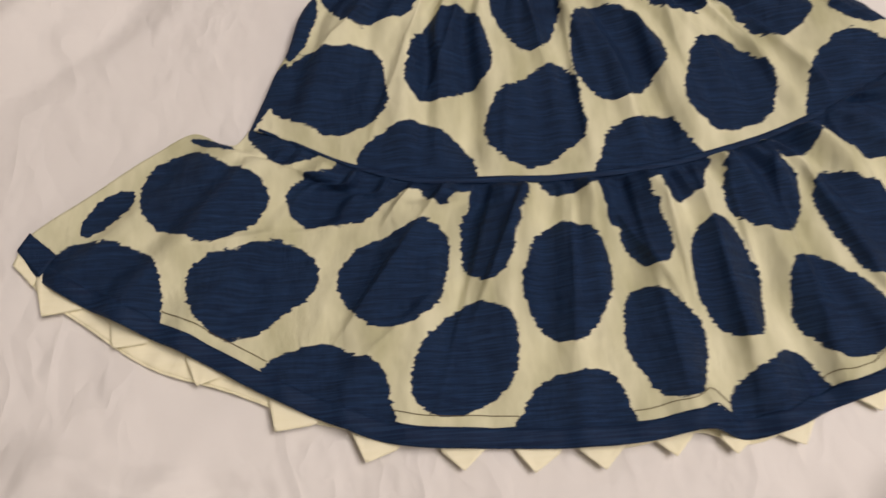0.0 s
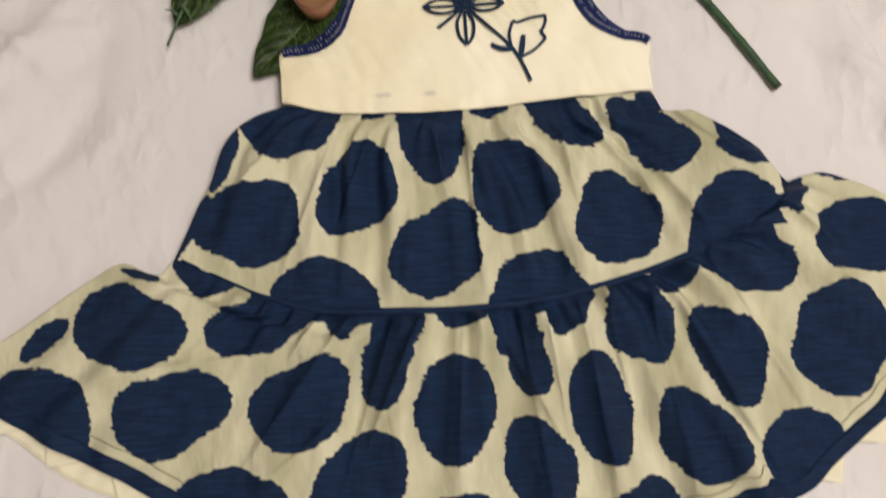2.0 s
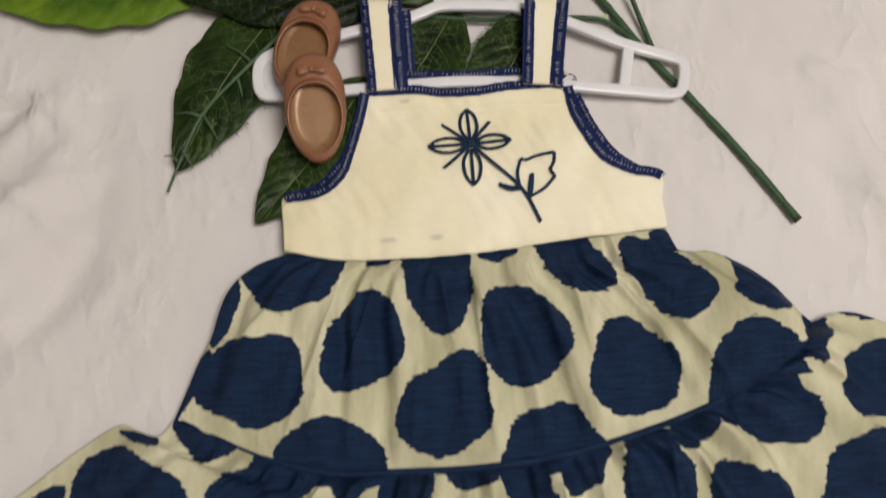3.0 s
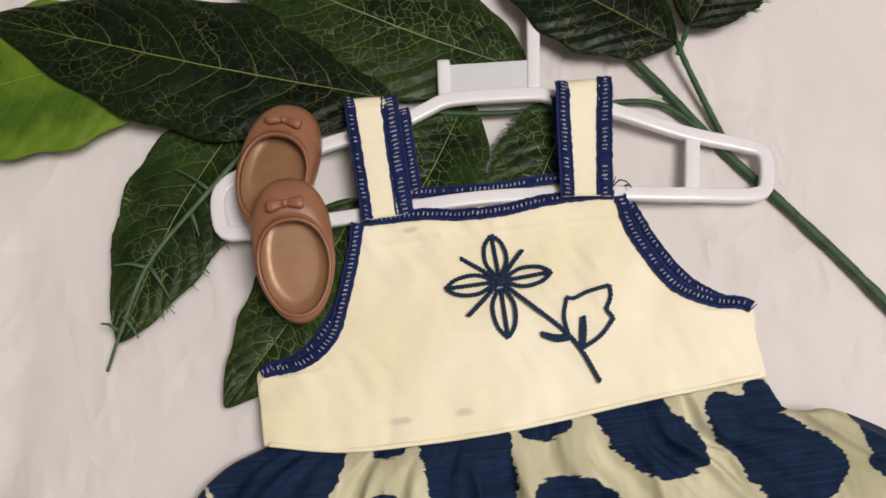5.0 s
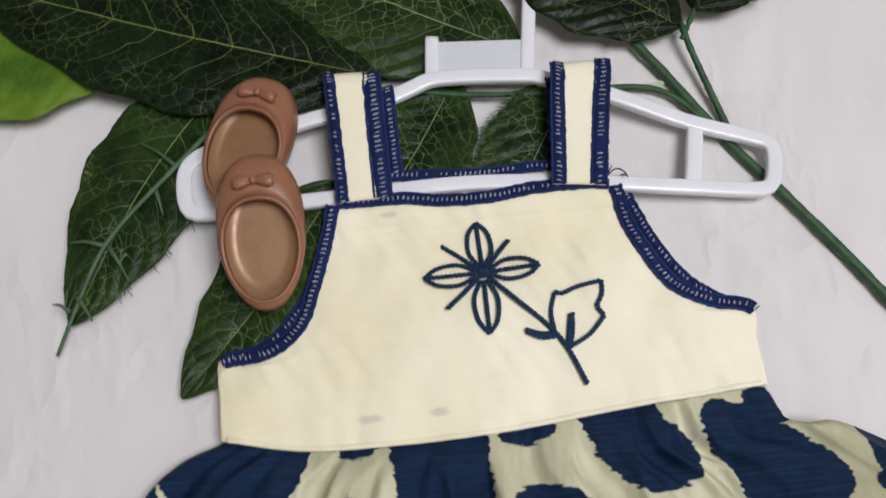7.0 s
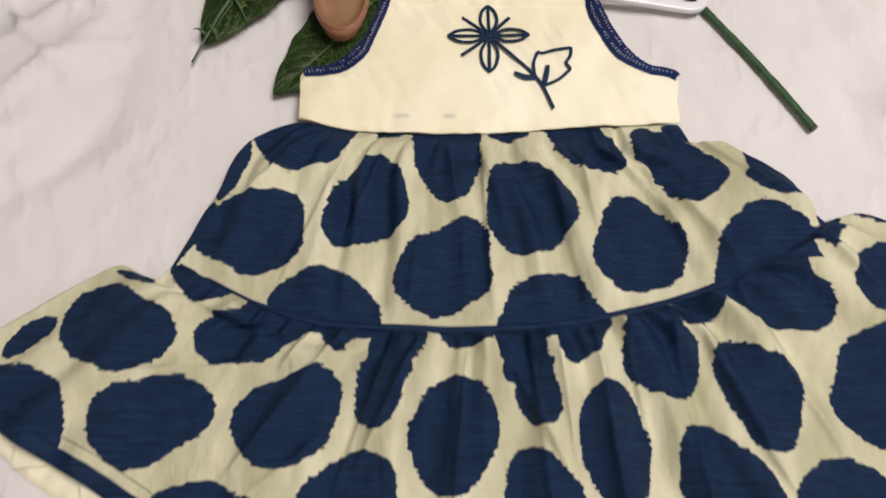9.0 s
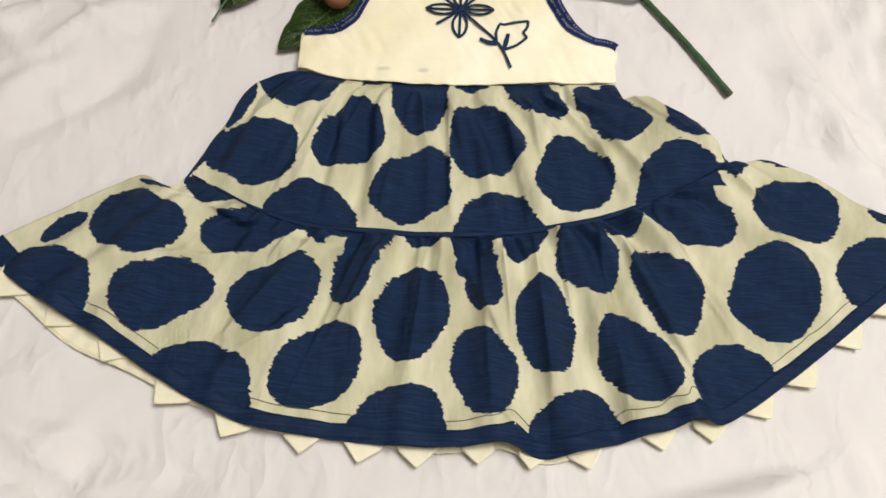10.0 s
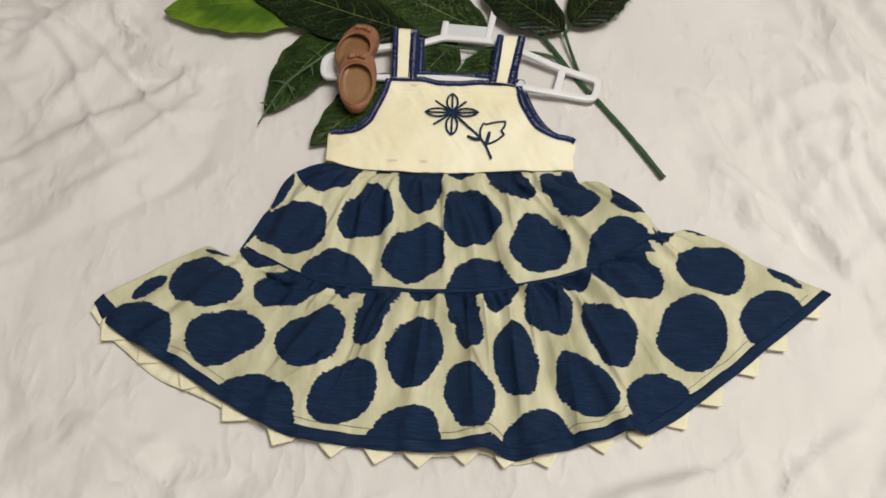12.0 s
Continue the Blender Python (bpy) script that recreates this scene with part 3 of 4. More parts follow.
def upper_height(u, v, x, y):
    h = 0.0040 + 0.0060 * drop(u, 0.07) + UPPER_FOLDS.height(u, v * 0.66) * (0.25 + 0.75 * drop(u, 0.1))
    h += 0.0108 * noise.noise(Vector((u * 21, v * 1.4, 3))) + 0.0026 * noise.noise(Vector((x * 34, y * 22, 1))) + 0.0011 * noise.noise(Vector((x * 75, y * 55, 4)))
    h += crease_height(x, y, UPPER_CREASES) + puff(x) * smooth_step(v, 0.0, 0.4) + loft(x, y) * drop(u, 0.05) * smooth_step(v, 0.02, 0.2)
    top = 0.0090 + 0.060 * v
    if top - h < 0.03:
        h = top - math.log1p(math.exp((top - h) / 0.0010)) * 0.0010
    h -= 0.0015 * math.exp(-((v / 0.06) ** 2))
    h = floor_at(h)
    return h + (seam_height(u) - h) * 0.9 * math.exp(-(((v - 1) / 0.07) ** 2))


def lower_height(u, v, x, y):
    h = 0.0040 + 0.0050 * drop(u, 0.06) * (1 - 0.45 * v) + LOWER_FOLDS.height(u, v * 0.8) * (0.2 + 0.8 * drop(u, 0.1))
    h += 0.0116 * noise.noise(Vector((u * 27, v * 1.2, 8))) + 0.0026 * noise.noise(Vector((x * 34, y * 22, 2))) + 0.0011 * noise.noise(Vector((x * 75, y * 55, 5)))
    h += crease_height(x, y, LOWER_CREASES) + puff(x) * (1 - 0.75 * smooth_step(v, 0.3, 1.0)) + hem_fold(x, y) + loft(x, y) * drop(u, 0.05)
    h = floor_at(h)
    return h + (seam_height(u) - 0.0004 - h) * 0.9 * math.exp(-((v / 0.030) ** 2))


# cream tuck at the seam that cuts into a spot
TUCKS = [(0.2040, -0.1675, 0.0150, 0.0038, -30)]


def printed(name, rows, spots, blots, label, tucks=()):
    flat = [spot_distance(q.x, q.y, spots, blots) for row in rows for q in row]
    if tucks:
        flat = [max(d, -spot_distance(q.x, q.y, tucks)) for d, q in zip(flat, [q for row in rows for q in row])]
    if tucks:
        # the hem's edge is faced with navy
        start = int(len(rows) * 0.947) * len(rows[0])
        flat[start:] = [-0.01] * (len(flat) - start)
    ob = part(name, sheet_mesh(rows, 0.0007), SPOTTED, dress, label)
    layer = ob.data.attributes.new("print", "FLOAT", "POINT")
    layer.data.foreach_set("value", flat + flat)
    return ob


def raise_rows(rows, height):
    nv, nu = len(rows), len(rows[0])
    for j, row in enumerate(rows):
        for i, q in enumerate(row):
            q.z = height(i / (nu - 1), j / (nv - 1), q.x, q.y)
    return rows


upper_rows = raise_rows(patch(WAIST, SEAM, UPPER_LEFT, UPPER_RIGHT, 330, 110), upper_height)
lower_rows = raise_rows(patch(SEAM, HEM, LOWER_LEFT, LOWER_RIGHT, 520, 120), lower_height)
printed("upper_tier", upper_rows, UPPER_SPOTS, WAIST_BLOTS + MIDDLE_BLOTS + SIDE_BLOTS, "gathered cream tier with navy spots")
printed("lower_tier", lower_rows, LOWER_SPOTS, SEAM_BLOTS + GATHER_BLOTS + LOW_SIDE_BLOTS + SIDE_BLOTS[1:] + FLARE_BLOTS + HEM_BLOTS, "flared cream tier with navy spots", TUCKS)


def along_tier(rows, u, v):
    """A place on a tier's surface."""
    nv, nu = len(rows), len(rows[0])
    i, j = u * (nu - 1), v * (nv - 1)
    i0, j0 = min(int(i), nu - 2), min(int(j), nv - 2)
    a = rows[j0][i0].lerp(rows[j0][i0 + 1], i - i0)
    b = rows[j0 + 1][i0].lerp(rows[j0 + 1][i0 + 1], i - i0)
    return a.lerp(b, j - j0)


# navy piping in the seam between the tiers
bm = bmesh.new()
seam_line = []
for i in range(4, int(len(upper_rows[0]) * 0.815)):
    q = upper_rows[-1][i]
    k = round(i / (len(upper_rows[0]) - 1) * (len(lower_rows[0]) - 1))
    high = max(q.z, max(lower_rows[j][m].z for j in range(2) for m in (max(k - 2, 0), k, min(k + 2, len(lower_rows[0]) - 1))))
    seam_line.append(Vector((q.x, q.y + 0.0002, high + 0.0004)))
calm = []
for i, q in enumerate(seam_line):
    span = seam_line[max(i - 9, 0):i + 10]
    calm.append(Vector((q.x, q.y, sum(p.z for p in span) / len(span) - 0.0002)))
tube(bm, calm, 0.0022, 8, 0.3, False, lambda s: 0.45 + 0.55 * smooth_step(s, 0.14, 0.24))
part("piping", bm, NAVY, dress, "navy piping")

# navy band along the hem, its raised cream edge and the row of stitches
BAND = 0.0082
N_HEM = 360
band_rows = [[] for _ in range(7)]
edge_path, stitch_path, hem_line = [], [], []
for i in range(N_HEM):
    u = i / (N_HEM - 1)
    end = along_tier(lower_rows, u, 1.0)
    deep = (end - along_tier(lower_rows, u, 0.0)).length
    before, after = along_tier(lower_rows, max(u - 0.01, 0), 1.0), along_tier(lower_rows, min(u + 0.01, 1), 1.0)
    way = (after - before).normalized()
    inward = (along_tier(lower_rows, u, 0.9) - end).normalized()
    slant = max(abs(way.cross(inward).z), 0.45)
    for j in range(7 if i >= 7 else 0):
        s = j / 6
        q = along_tier(lower_rows, u, 1 - BAND / deep / slant * s)
        band_rows[j].append(q + Vector((0, 0, 0.0007 + 0.0003 * math.sin(math.pi * s) - 0.0012 * (1 - s) ** 4)))
    edge_path.append(along_tier(lower_rows, u, 1 - (BAND + 0.0006) / deep / slant))
    stitch_path.append(along_tier(lower_rows, u, 1 - (BAND + 0.0052) / deep / slant) + Vector((0, 0, 0.0004)))
    hem_line.append(end)
hem_band = part("hem_band", sheet_mesh(band_rows, 0.001), NAVY, dress, "navy hem band")
bm = bmesh.new()
for i in range(6, N_HEM - 8):
    a, b = stitch_path[i], stitch_path[i + 1]
    if min(spot_distance(q.x, q.y, LOWER_SPOTS, FLARE_BLOTS + HEM_BLOTS) for q in (a, b)) > -0.001:
        tube(bm, [a, (a + b) / 2 + Vector((0, 0, 0.0002)), b], 0.00026, 5)
tagged(part("topstitching", bm, STITCH, dress, "brown topstitching"), kind="stuff")


# the lining that peeps out below the hem, and its folded points
def hem_at(s):
    i = s * (N_HEM - 1)
    k = min(int(i), N_HEM - 2)
    q = hem_line[k].lerp(hem_line[k + 1], i - k)
    way = (hem_line[min(k + 6, N_HEM - 1)] - hem_line[max(k - 6, 0)]).normalized()
    return q, way, Vector((way.y, -way.x, 0)).normalized()


lining_rows = [[] for _ in range(9)]
for i in range(260):
    s = i / 259
    q, way, out = hem_at(s)
    peep = -0.003 + 0.0150 * math.exp(-(((s - 0.12) / 0.10) ** 2)) + 0.0035 * math.exp(-(((s - 0.52) / 0.09) ** 2)) + 0.0012 * math.sin(s * 60)
    peep *= smooth_step(min(s + 0.02, 1 - s), 0.0, 0.05)
    for j in range(9):
        w = j / 8
        ruffle = 0.0011 * math.sin(s * 330 + 3 * math.sin(s * 40)) * w
        p = q - out * 0.012 * (1 - w) + out * peep * w
        lining_rows[j].append(Vector((p.x, p.y, 0.0012 + 0.0006 * math.sin(w * 3.14) + ruffle * 0.8 - 0.0003 * w)))
part("lining", sheet_mesh(lining_rows, 0.0006), LINING, dress, "puckered cream lining below the hem")
bm = bmesh.new()
tube(bm, [Vector((q.x, q.y, q.z)) for q in lining_rows[-1]], 0.0005, 6)
part("lining_edge", bm, LINING, dress)


def hem_point(tip, lift):
    """A square of cream cloth folded to a point, sewn behind the hem."""
    tip = Vector((*tip, 0))
    s = min([k / 200 for k in range(201)], key=lambda k: (hem_at(k)[0].xy - tip.xy).length)
    q, way, out = hem_at(s)
    out = Vector((tip.x - q.x, tip.y - q.y, 0)) * (1 - 0.34 * smooth_step(tip.x, -0.16, -0.09) * (1 - smooth_step(tip.x, 0.10, 0.17)))
    size = out.length + 0.001
    out.normalize()
    way = Vector((-out.y, out.x, 0))
    bm = bmesh.new()
    n = 8
    for layer in range(2):
        z0 = 0.0036 + layer * 0.0006
        rows = []
        for j in range(n + 1):
            w = j / n
            depth = -0.006 + (size + 0.006) * w
            half = min(size, size - depth) * 1.08 + 0.0004
            row = []
            for i in range(n + 1):
                a = (i / n * 2 - 1) * half
                p = q + way * a + out * depth
                z = z0 + lift * w * w + 0.0005 * math.sin(i * 1.3 + s * 50) * (1 - w)
                row.append(Vector((p.x, p.y, z)))
            rows.append(row)
        g = sheet_mesh(rows, 0.0005)
        tmp = bpy.data.meshes.new("tmp")
        g.to_mesh(tmp)
        g.free()
        bm.from_mesh(tmp)
        bpy.data.meshes.remove(tmp)
    part("hem_point", bm, LINING, dress)


HEM_POINTS = [(-0.308, -0.277), (-0.270, -0.297), (-0.226, -0.320), (-0.185, -0.347), (-0.139, -0.367), (-0.088, -0.379), (-0.051, -0.383), (-0.012, -0.384), (0.027, -0.379),
              (0.060, -0.379), (0.100, -0.378), (0.147, -0.359), (0.180, -0.351), (0.219, -0.333), (0.252, -0.310), (0.287, -0.280), (0.318, -0.253), (0.355, -0.217)]
rnd = random.Random(5)
for tip in HEM_POINTS:
    hem_point(tip, rnd.uniform(0.0, 0.0015))


# the band's turned-up end at the side seam, with its cream facing
def end_tab(name, corners, lift, material, label):
    a, b, c, d = [Vector((*q, 0)) for q in corners]
    near = [q for row in lower_rows[60:] for q in row[:40]]
    rows = []
    for j in range(9):
        row = []
        for i in range(9):
            p = a.lerp(b, i / 8).lerp(d.lerp(c, i / 8), j / 8)
            p.z = min(near, key=lambda q: (q.xy - p.xy).length_squared).z + lift + 0.0003 * math.sin(i * 0.4) * math.sin(j * 0.4)
            row.append(p)
        rows.append(row)
    part(name, sheet_mesh(rows, 0.0007), material, dress, label)


end_tab("band_end", [(-0.3180, -0.2301), (-0.3240, -0.2404), (-0.3115, -0.2560), (-0.3025, -0.2440)], 0.0013, NAVY, "turned-up navy end of the band")
end_tab("facing", [(-0.3236, -0.2408), (-0.3268, -0.2475), (-0.3152, -0.2605), (-0.3118, -0.2545)], -0.0004, LINING, "cream facing strip")


# bodice
def bodice_height(u, v, x, y):
    h = 0.0112 + 0.0012 * noise.noise(Vector((x * 22, y * 22, 4))) + 0.0004 * noise.noise(Vector((x * 90, y * 70, 6)))
    edge = min(u, 1 - u)
    h -= 0.0012 * (1 - smooth_step(edge, 0.0, 0.055)) * (0.35 + 0.65 * smooth_step(v, 0.3, 0.7))
    h += 0.0018 * noise.noise(Vector((x * 48, y * 40, 7))) + 0.0012 * noise.noise(Vector(((x + 0.6 * y) * 120, (y - 0.6 * x) * 45, 8))) * smooth_step(abs(noise.noise(Vector((x * 16, y * 16, 12)))), 0.05, 0.3) + 0.0030 * max(noise.noise(Vector(((x + y) * 28, (y - x) * 8, 11))), 0) ** 1.5
    h -= 0.0010 * math.exp(-(((y - 0.027 + 0.05 * (x - 0.02) ** 2) / 0.0012) ** 2)) * smooth_step(u, 0.03, 0.1)
    pucker = -0.0012 * drop(u, 0.06) * math.exp(-(((1 - v) / 0.10) ** 2)) + 0.0003 * math.sin(x * 420 + 2 * math.sin(x * 90)) * math.exp(-(((1 - v) / 0.10) ** 2))
    return h + pucker + 0.0036 * smooth_step(y, 0.020, 0.036)


bodice_rows = raise_rows(patch(NECK, WAIST, SIDE_LEFT[::-1], SIDE_RIGHT[::-1], 200, 130), bodice_height)
part("bodice", sheet_mesh(bodice_rows, 0.0012), BODICE, dress, "plain cream linen bodice")
bm = bmesh.new()
tube(bm, [q + Vector((0, 0.0008, -0.0002)) for q in bodice_rows[-1][2:-2]], 0.0013, 8, 0.7)
part("waist_seam", bm, BODICE, dress)


def bodice_z(x, y):
    return 0.0126 + 0.0012 * noise.noise(Vector((x * 22, y * 22, 4)))


def ribbon(bm, path, width, z_lift, side=1.0):
    """A flat strip beside a path, slightly domed."""
    rows = [[] for _ in range(5)]
    for i, q in enumerate(path):
        way = (path[min(i + 1, len(path) - 1)] - path[max(i - 1, 0)]).normalized()
        across = Vector((-way.y, way.x, 0)) * side
        for j in range(5):
            s = j / 4
            jag = 0.0004 * noise.noise(Vector((q.x * 500, q.y * 500, j)))
            rows[j].append(q + across * (width * s + jag) + Vector((0, 0, z_lift + 0.0006 * math.sin(math.pi * s))))
    g = sheet_mesh(rows, 0.0010)
    tmp = bpy.data.meshes.new("tmp")
    g.to_mesh(tmp)
    g.free()
    bm.from_mesh(tmp)
    bpy.data.meshes.remove(tmp)


def overlock(path, width, parent=None, side=1.0, lift=0.0, seed=0):
    """Navy overlocked edging along a path, with corded rims and pale gaps between the loops."""
    r = random.Random(seed)
    n = max(int(sum((b - a).length for a, b in zip(path, path[1:])) / 0.0012), 8)
    path = spline([tuple(q) for q in path], n)
    bm = bmesh.new()
    ribbon(bm, path, width, lift, side)
    rims = [[], []]
    loops = bmesh.new()
    for i, q in enumerate(path):
        way = (path[min(i + 1, n - 1)] - path[max(i - 1, 0)]).normalized()
        across = Vector((-way.y, way.x, 0)) * side
        wob = Vector((r.uniform(-1, 1), r.uniform(-1, 1), r.uniform(-0.6, 0.6))) * 0.0003
        rims[0].append(q + wob + Vector((0, 0, lift + 0.0004)))
        rims[1].append(q + wob + across * width + Vector((0, 0, lift + 0.0004)))
        # slanting navy loops over the strip
        a, b = q + across * width * r.uniform(0.02, 0.2), q + across * width * r.uniform(0.8, 0.96) + way * r.uniform(0.0002, 0.0014)
        tube(bm, [a + Vector((0, 0, lift + 0.0008)), (a + b) / 2 + Vector((0, 0, lift + 0.0014)), b + Vector((0, 0, lift + 0.0008))], 0.00033, 5)
        if i % 2 == 0 and r.random() < 0.88:
            lo, hi = r.uniform(0.26, 0.36), r.uniform(0.58, 0.72)
            a, b = q + across * width * lo, q + across * width * hi + way * r.uniform(0.0001, 0.0007)
            c = q + across * width * r.uniform(0.40, 0.50) + way * r.uniform(0.0007, 0.0012)
            lift_up = Vector((0, 0, lift + r.uniform(0.0012, 0.0017)))
            tube(loops, [a + lift_up, (a + b) / 2 + lift_up * 1.25, b + lift_up], r.uniform(0.00020, 0.00034), 5)
            if r.random() < 0.3:
                tube(loops, [b + lift_up, c + lift_up], r.uniform(0.00012, 0.00022), 5)
    tube(bm, rims[0], 0.0007, 6)
    tube(bm, rims[1], 0.0006, 6)
    ob = part("edging", bm, TRIM, parent or dress, "navy overlocked edging")
    tagged(part("loop_thread", loops, THREAD, ob, "pale thread showing between loops"), kind="stuff")


def bodice_edge(column, j0, j1):
    return [bodice_rows[j][column].copy() for j in range(j0, j1, 3)]


arm = next(j for j in range(len(bodice_rows)) if bodice_rows[j][0].y < -0.0345)
overlock([q + Vector((0, 0, 0.0006)) for q in bodice_edge(0, 0, arm + 1)], 0.0058, side=-1.0, seed=1)
arm = next(j for j in range(len(bodice_rows)) if bodice_rows[j][-1].y < -0.0315)
overlock([q + Vector((0, 0, 0.0006)) for q in bodice_edge(-1, 0, arm + 1)], 0.0058, side=1.0, seed=2)
overlock([q + Vector((0, -0.0005, 0.0006)) for q in bodice_rows[0][::6]], 0.0055, side=1.0, seed=3)


# shoulder straps, front and back, over the hanger
def strap(top_left, top_right, low_right, low_left, z_top, z_low, edging, seed, label):
    a, b, c, d = [Vector((*q, 0)) for q in (top_left, top_right, low_right, low_left)]
    rows = []
    for j in range(25):
        v = j / 24
        row = []
        for i in range(11):
            u = i / 10
            p = a.lerp(b, u).lerp(d.lerp(c, u), v)
            hump = 0.003 * math.exp(-(((v - 0.12) / 0.14) ** 2)) - 0.0015 * max(0.07 - v, 0) / 0.07
            p.z = z_top + (z_low - z_top) * v + hump + 0.0007 * math.sin(u * 3.14) + 0.0004 * noise.noise(p * 60)
            row.append(p)
        rows.append(row)
    ob = part("strap", sheet_mesh(rows, 0.0012), BODICE, dress, label)
    for side, column in ((1.0, 0), (-1.0, -1)):
        overlock([r[column] + Vector((0, 0, 0.0006)) for r in rows[::3]], edging[column], ob, side, 0.0, seed + (side > 0))
    return ob


strap((-0.070, 0.110), (-0.042, 0.109), (-0.0405, 0.041), (-0.067, 0.040), 0.0195, 0.0178, (0.0050, 0.0086), 20, "cream shoulder strap edged in navy")
strap((0.046, 0.107), (0.0765, 0.106), (0.065, 0.038), (0.0385, 0.041), 0.0195, 0.0178, (0.0066, 0.0076), 30, "cream shoulder strap edged in navy")
strap((-0.064, 0.106), (-0.036, 0.105), (-0.0345, 0.053), (-0.0615, 0.053), 0.0105, 0.0105, (0.0060, 0.0060), 40, "back strap edged in navy")
strap((0.044, 0.104), (0.072, 0.103), (0.068, 0.052), (0.042, 0.054), 0.0105, 0.0105, (0.0060, 0.0060), 50, "back strap edged in navy")

# back of the bodice, seen at the neck and at the armhole
back_rows = patch([(-0.064, 0.0525), (-0.033, 0.0520), (0.003, 0.0500), (0.038, 0.0512), (0.076, 0.046)], [(-0.122, -0.066), (0.0, -0.070), (0.122, -0.062)],
                  [(-0.064, 0.0525), (-0.080, 0.010), (-0.094, -0.012), (-0.108, -0.0245), (-0.1275, -0.0305), (-0.122, -0.066)],
                  [(0.076, 0.046), (0.082, 0.030), (0.090, 0.010), (0.102, -0.009), (0.117, -0.020), (0.130, -0.0265), (0.122, -0.062)], 60, 60)
for row in back_rows:
    for q in row:
        q.z = 0.0042 + 0.0006 * noise.noise(q * 40) + 0.0058 * smooth_step(q.y, 0.030, 0.050) + 0.0042 * smooth_step(-q.x, 0.070, 0.088) * smooth_step(q.y, -0.050, -0.034) * (1 - smooth_step(q.y, 0.010, 0.030))
part("bodice_back", sheet_mesh(back_rows, 0.0010), BODICE, dress, "cream linen back of the bodice")
overlock([q + Vector((0, 0, 0.0008)) for q in back_rows[0][::4]], 0.0050, side=-1.0 * -1.0, seed=61)
reach = [r[-1] + Vector((0, 0, 0.0008)) for r in back_rows if r[-1].y > -0.026]
overlock(reach[::2], 0.0052, side=-1.0, seed=62)
reach = [r[0] + Vector((0, 0, 0.0008)) for r in back_rows if -0.030 < r[0].y < 0.012]
overlock(reach[::2], 0.0052, side=1.0, seed=63)


# embroidery: chain-stitched flower, stem and bud
def floss(bm, points, n, r=0.00094):
    """A chain-stitched line lying on the bodice: a row of fat little links."""
    rough = spline(points, n)
    length = sum((b - a).length for a, b in zip(rough, rough[1:]))
    links = max(round(length / 0.0021), 1)
    path = spline(points, links * 7 + 1)
    fine = []
    for k, q in enumerate(path):
        way = (path[min(k + 1, len(path) - 1)] - path[max(k - 1, 0)]).normalized()
        sway = math.sin(k / 7 * math.pi * 2) * r * 0.22
        fine.append(Vector((q.x - way.y * sway, q.y + way.x * sway, bodice_z(q.x, q.y) + 0.0004)))
    tube(bm, fine, r, 7, 0.75, False, lambda u: 0.86 + 0.36 * abs(math.sin(u * links * math.pi)))


def petal(bm, tip, wide):
    t = Vector((*tip, 0))
    side = Vector((-t.y, t.x, 0)).normalized() * wide
    for k in (-1, 0, 1):
        mid, far = t * 0.42 + side * k, t * 0.8 + side * k * 0.78
        base = t * 0.12 + side * k * 0.25
        floss(bm, [tuple(base)[:2], tuple(mid)[:2], tuple(far)[:2], tuple(t * (1 if k else 0.96))[:2]], 30)


bm = bmesh.new()
for tip, wide in (((-0.001, 0.0255), 0.0056), ((0.0275, 0.002), 0.0048), ((0.0, -0.0300), 0.0056), ((-0.0285, -0.0005), 0.0050)):
    petal(bm, tip, wide)
for tip in ((-0.019, 0.015), (0.014, 0.0155), (-0.019, -0.0165)):
    floss(bm, [(tip[0] * 0.1, tip[1] * 0.1), (tip[0] * 0.5, tip[1] * 0.52), tip], 26, 0.0010)
for k in range(7):
    a = k * 0.9
    floss(bm, [(-0.0025 * math.cos(a), -0.0025 * math.sin(a)), (0.0, 0.0003), (0.0025 * math.cos(a), 0.0025 * math.sin(a))], 8, 0.0011)
part("embroidered_flower", bm, FLOSS, dress, "navy chain-stitched flower")
bm = bmesh.new()
floss(bm, [(0.002, -0.002), (0.015, -0.015), (0.030, -0.031), (0.036, -0.041), (0.0425, -0.058)], 70, 0.0010)
floss(bm, [(0.0305, -0.033), (0.024, -0.0325), (0.017, -0.0300)], 20, 0.0013)
floss(bm, [(0.0305, -0.034), (0.024, -0.0338), (0.018, -0.0308)], 20, 0.0011)
part("embroidered_stem", bm, FLOSS, dress, "navy stitched stem with a leaf")
bm = bmesh.new()
floss(bm, [(0.0305, -0.031), (0.0300, -0.022), (0.0330, -0.0125)], 22)
floss(bm, [(0.0330, -0.0125), (0.0360, -0.0135), (0.0440, -0.0110), (0.0560, -0.0090)], 26)
floss(bm, [(0.0560, -0.0090), (0.0555, -0.0150), (0.0520, -0.0215)], 18)
floss(bm, [(0.0520, -0.0215), (0.0550, -0.0265)], 9)
floss(bm, [(0.0550, -0.0265), (0.0470, -0.0345), (0.0365, -0.0400)], 26)
for k in range(4):
    floss(bm, [(0.0360 + k * 0.0005, -0.0390), (0.0375 + k * 0.0006, -0.0310), (0.0392 + k * 0.0003, -0.0235)], 18, 0.0009)
part("embroidered_bud", bm, FLOSS, dress, "navy stitched bud")

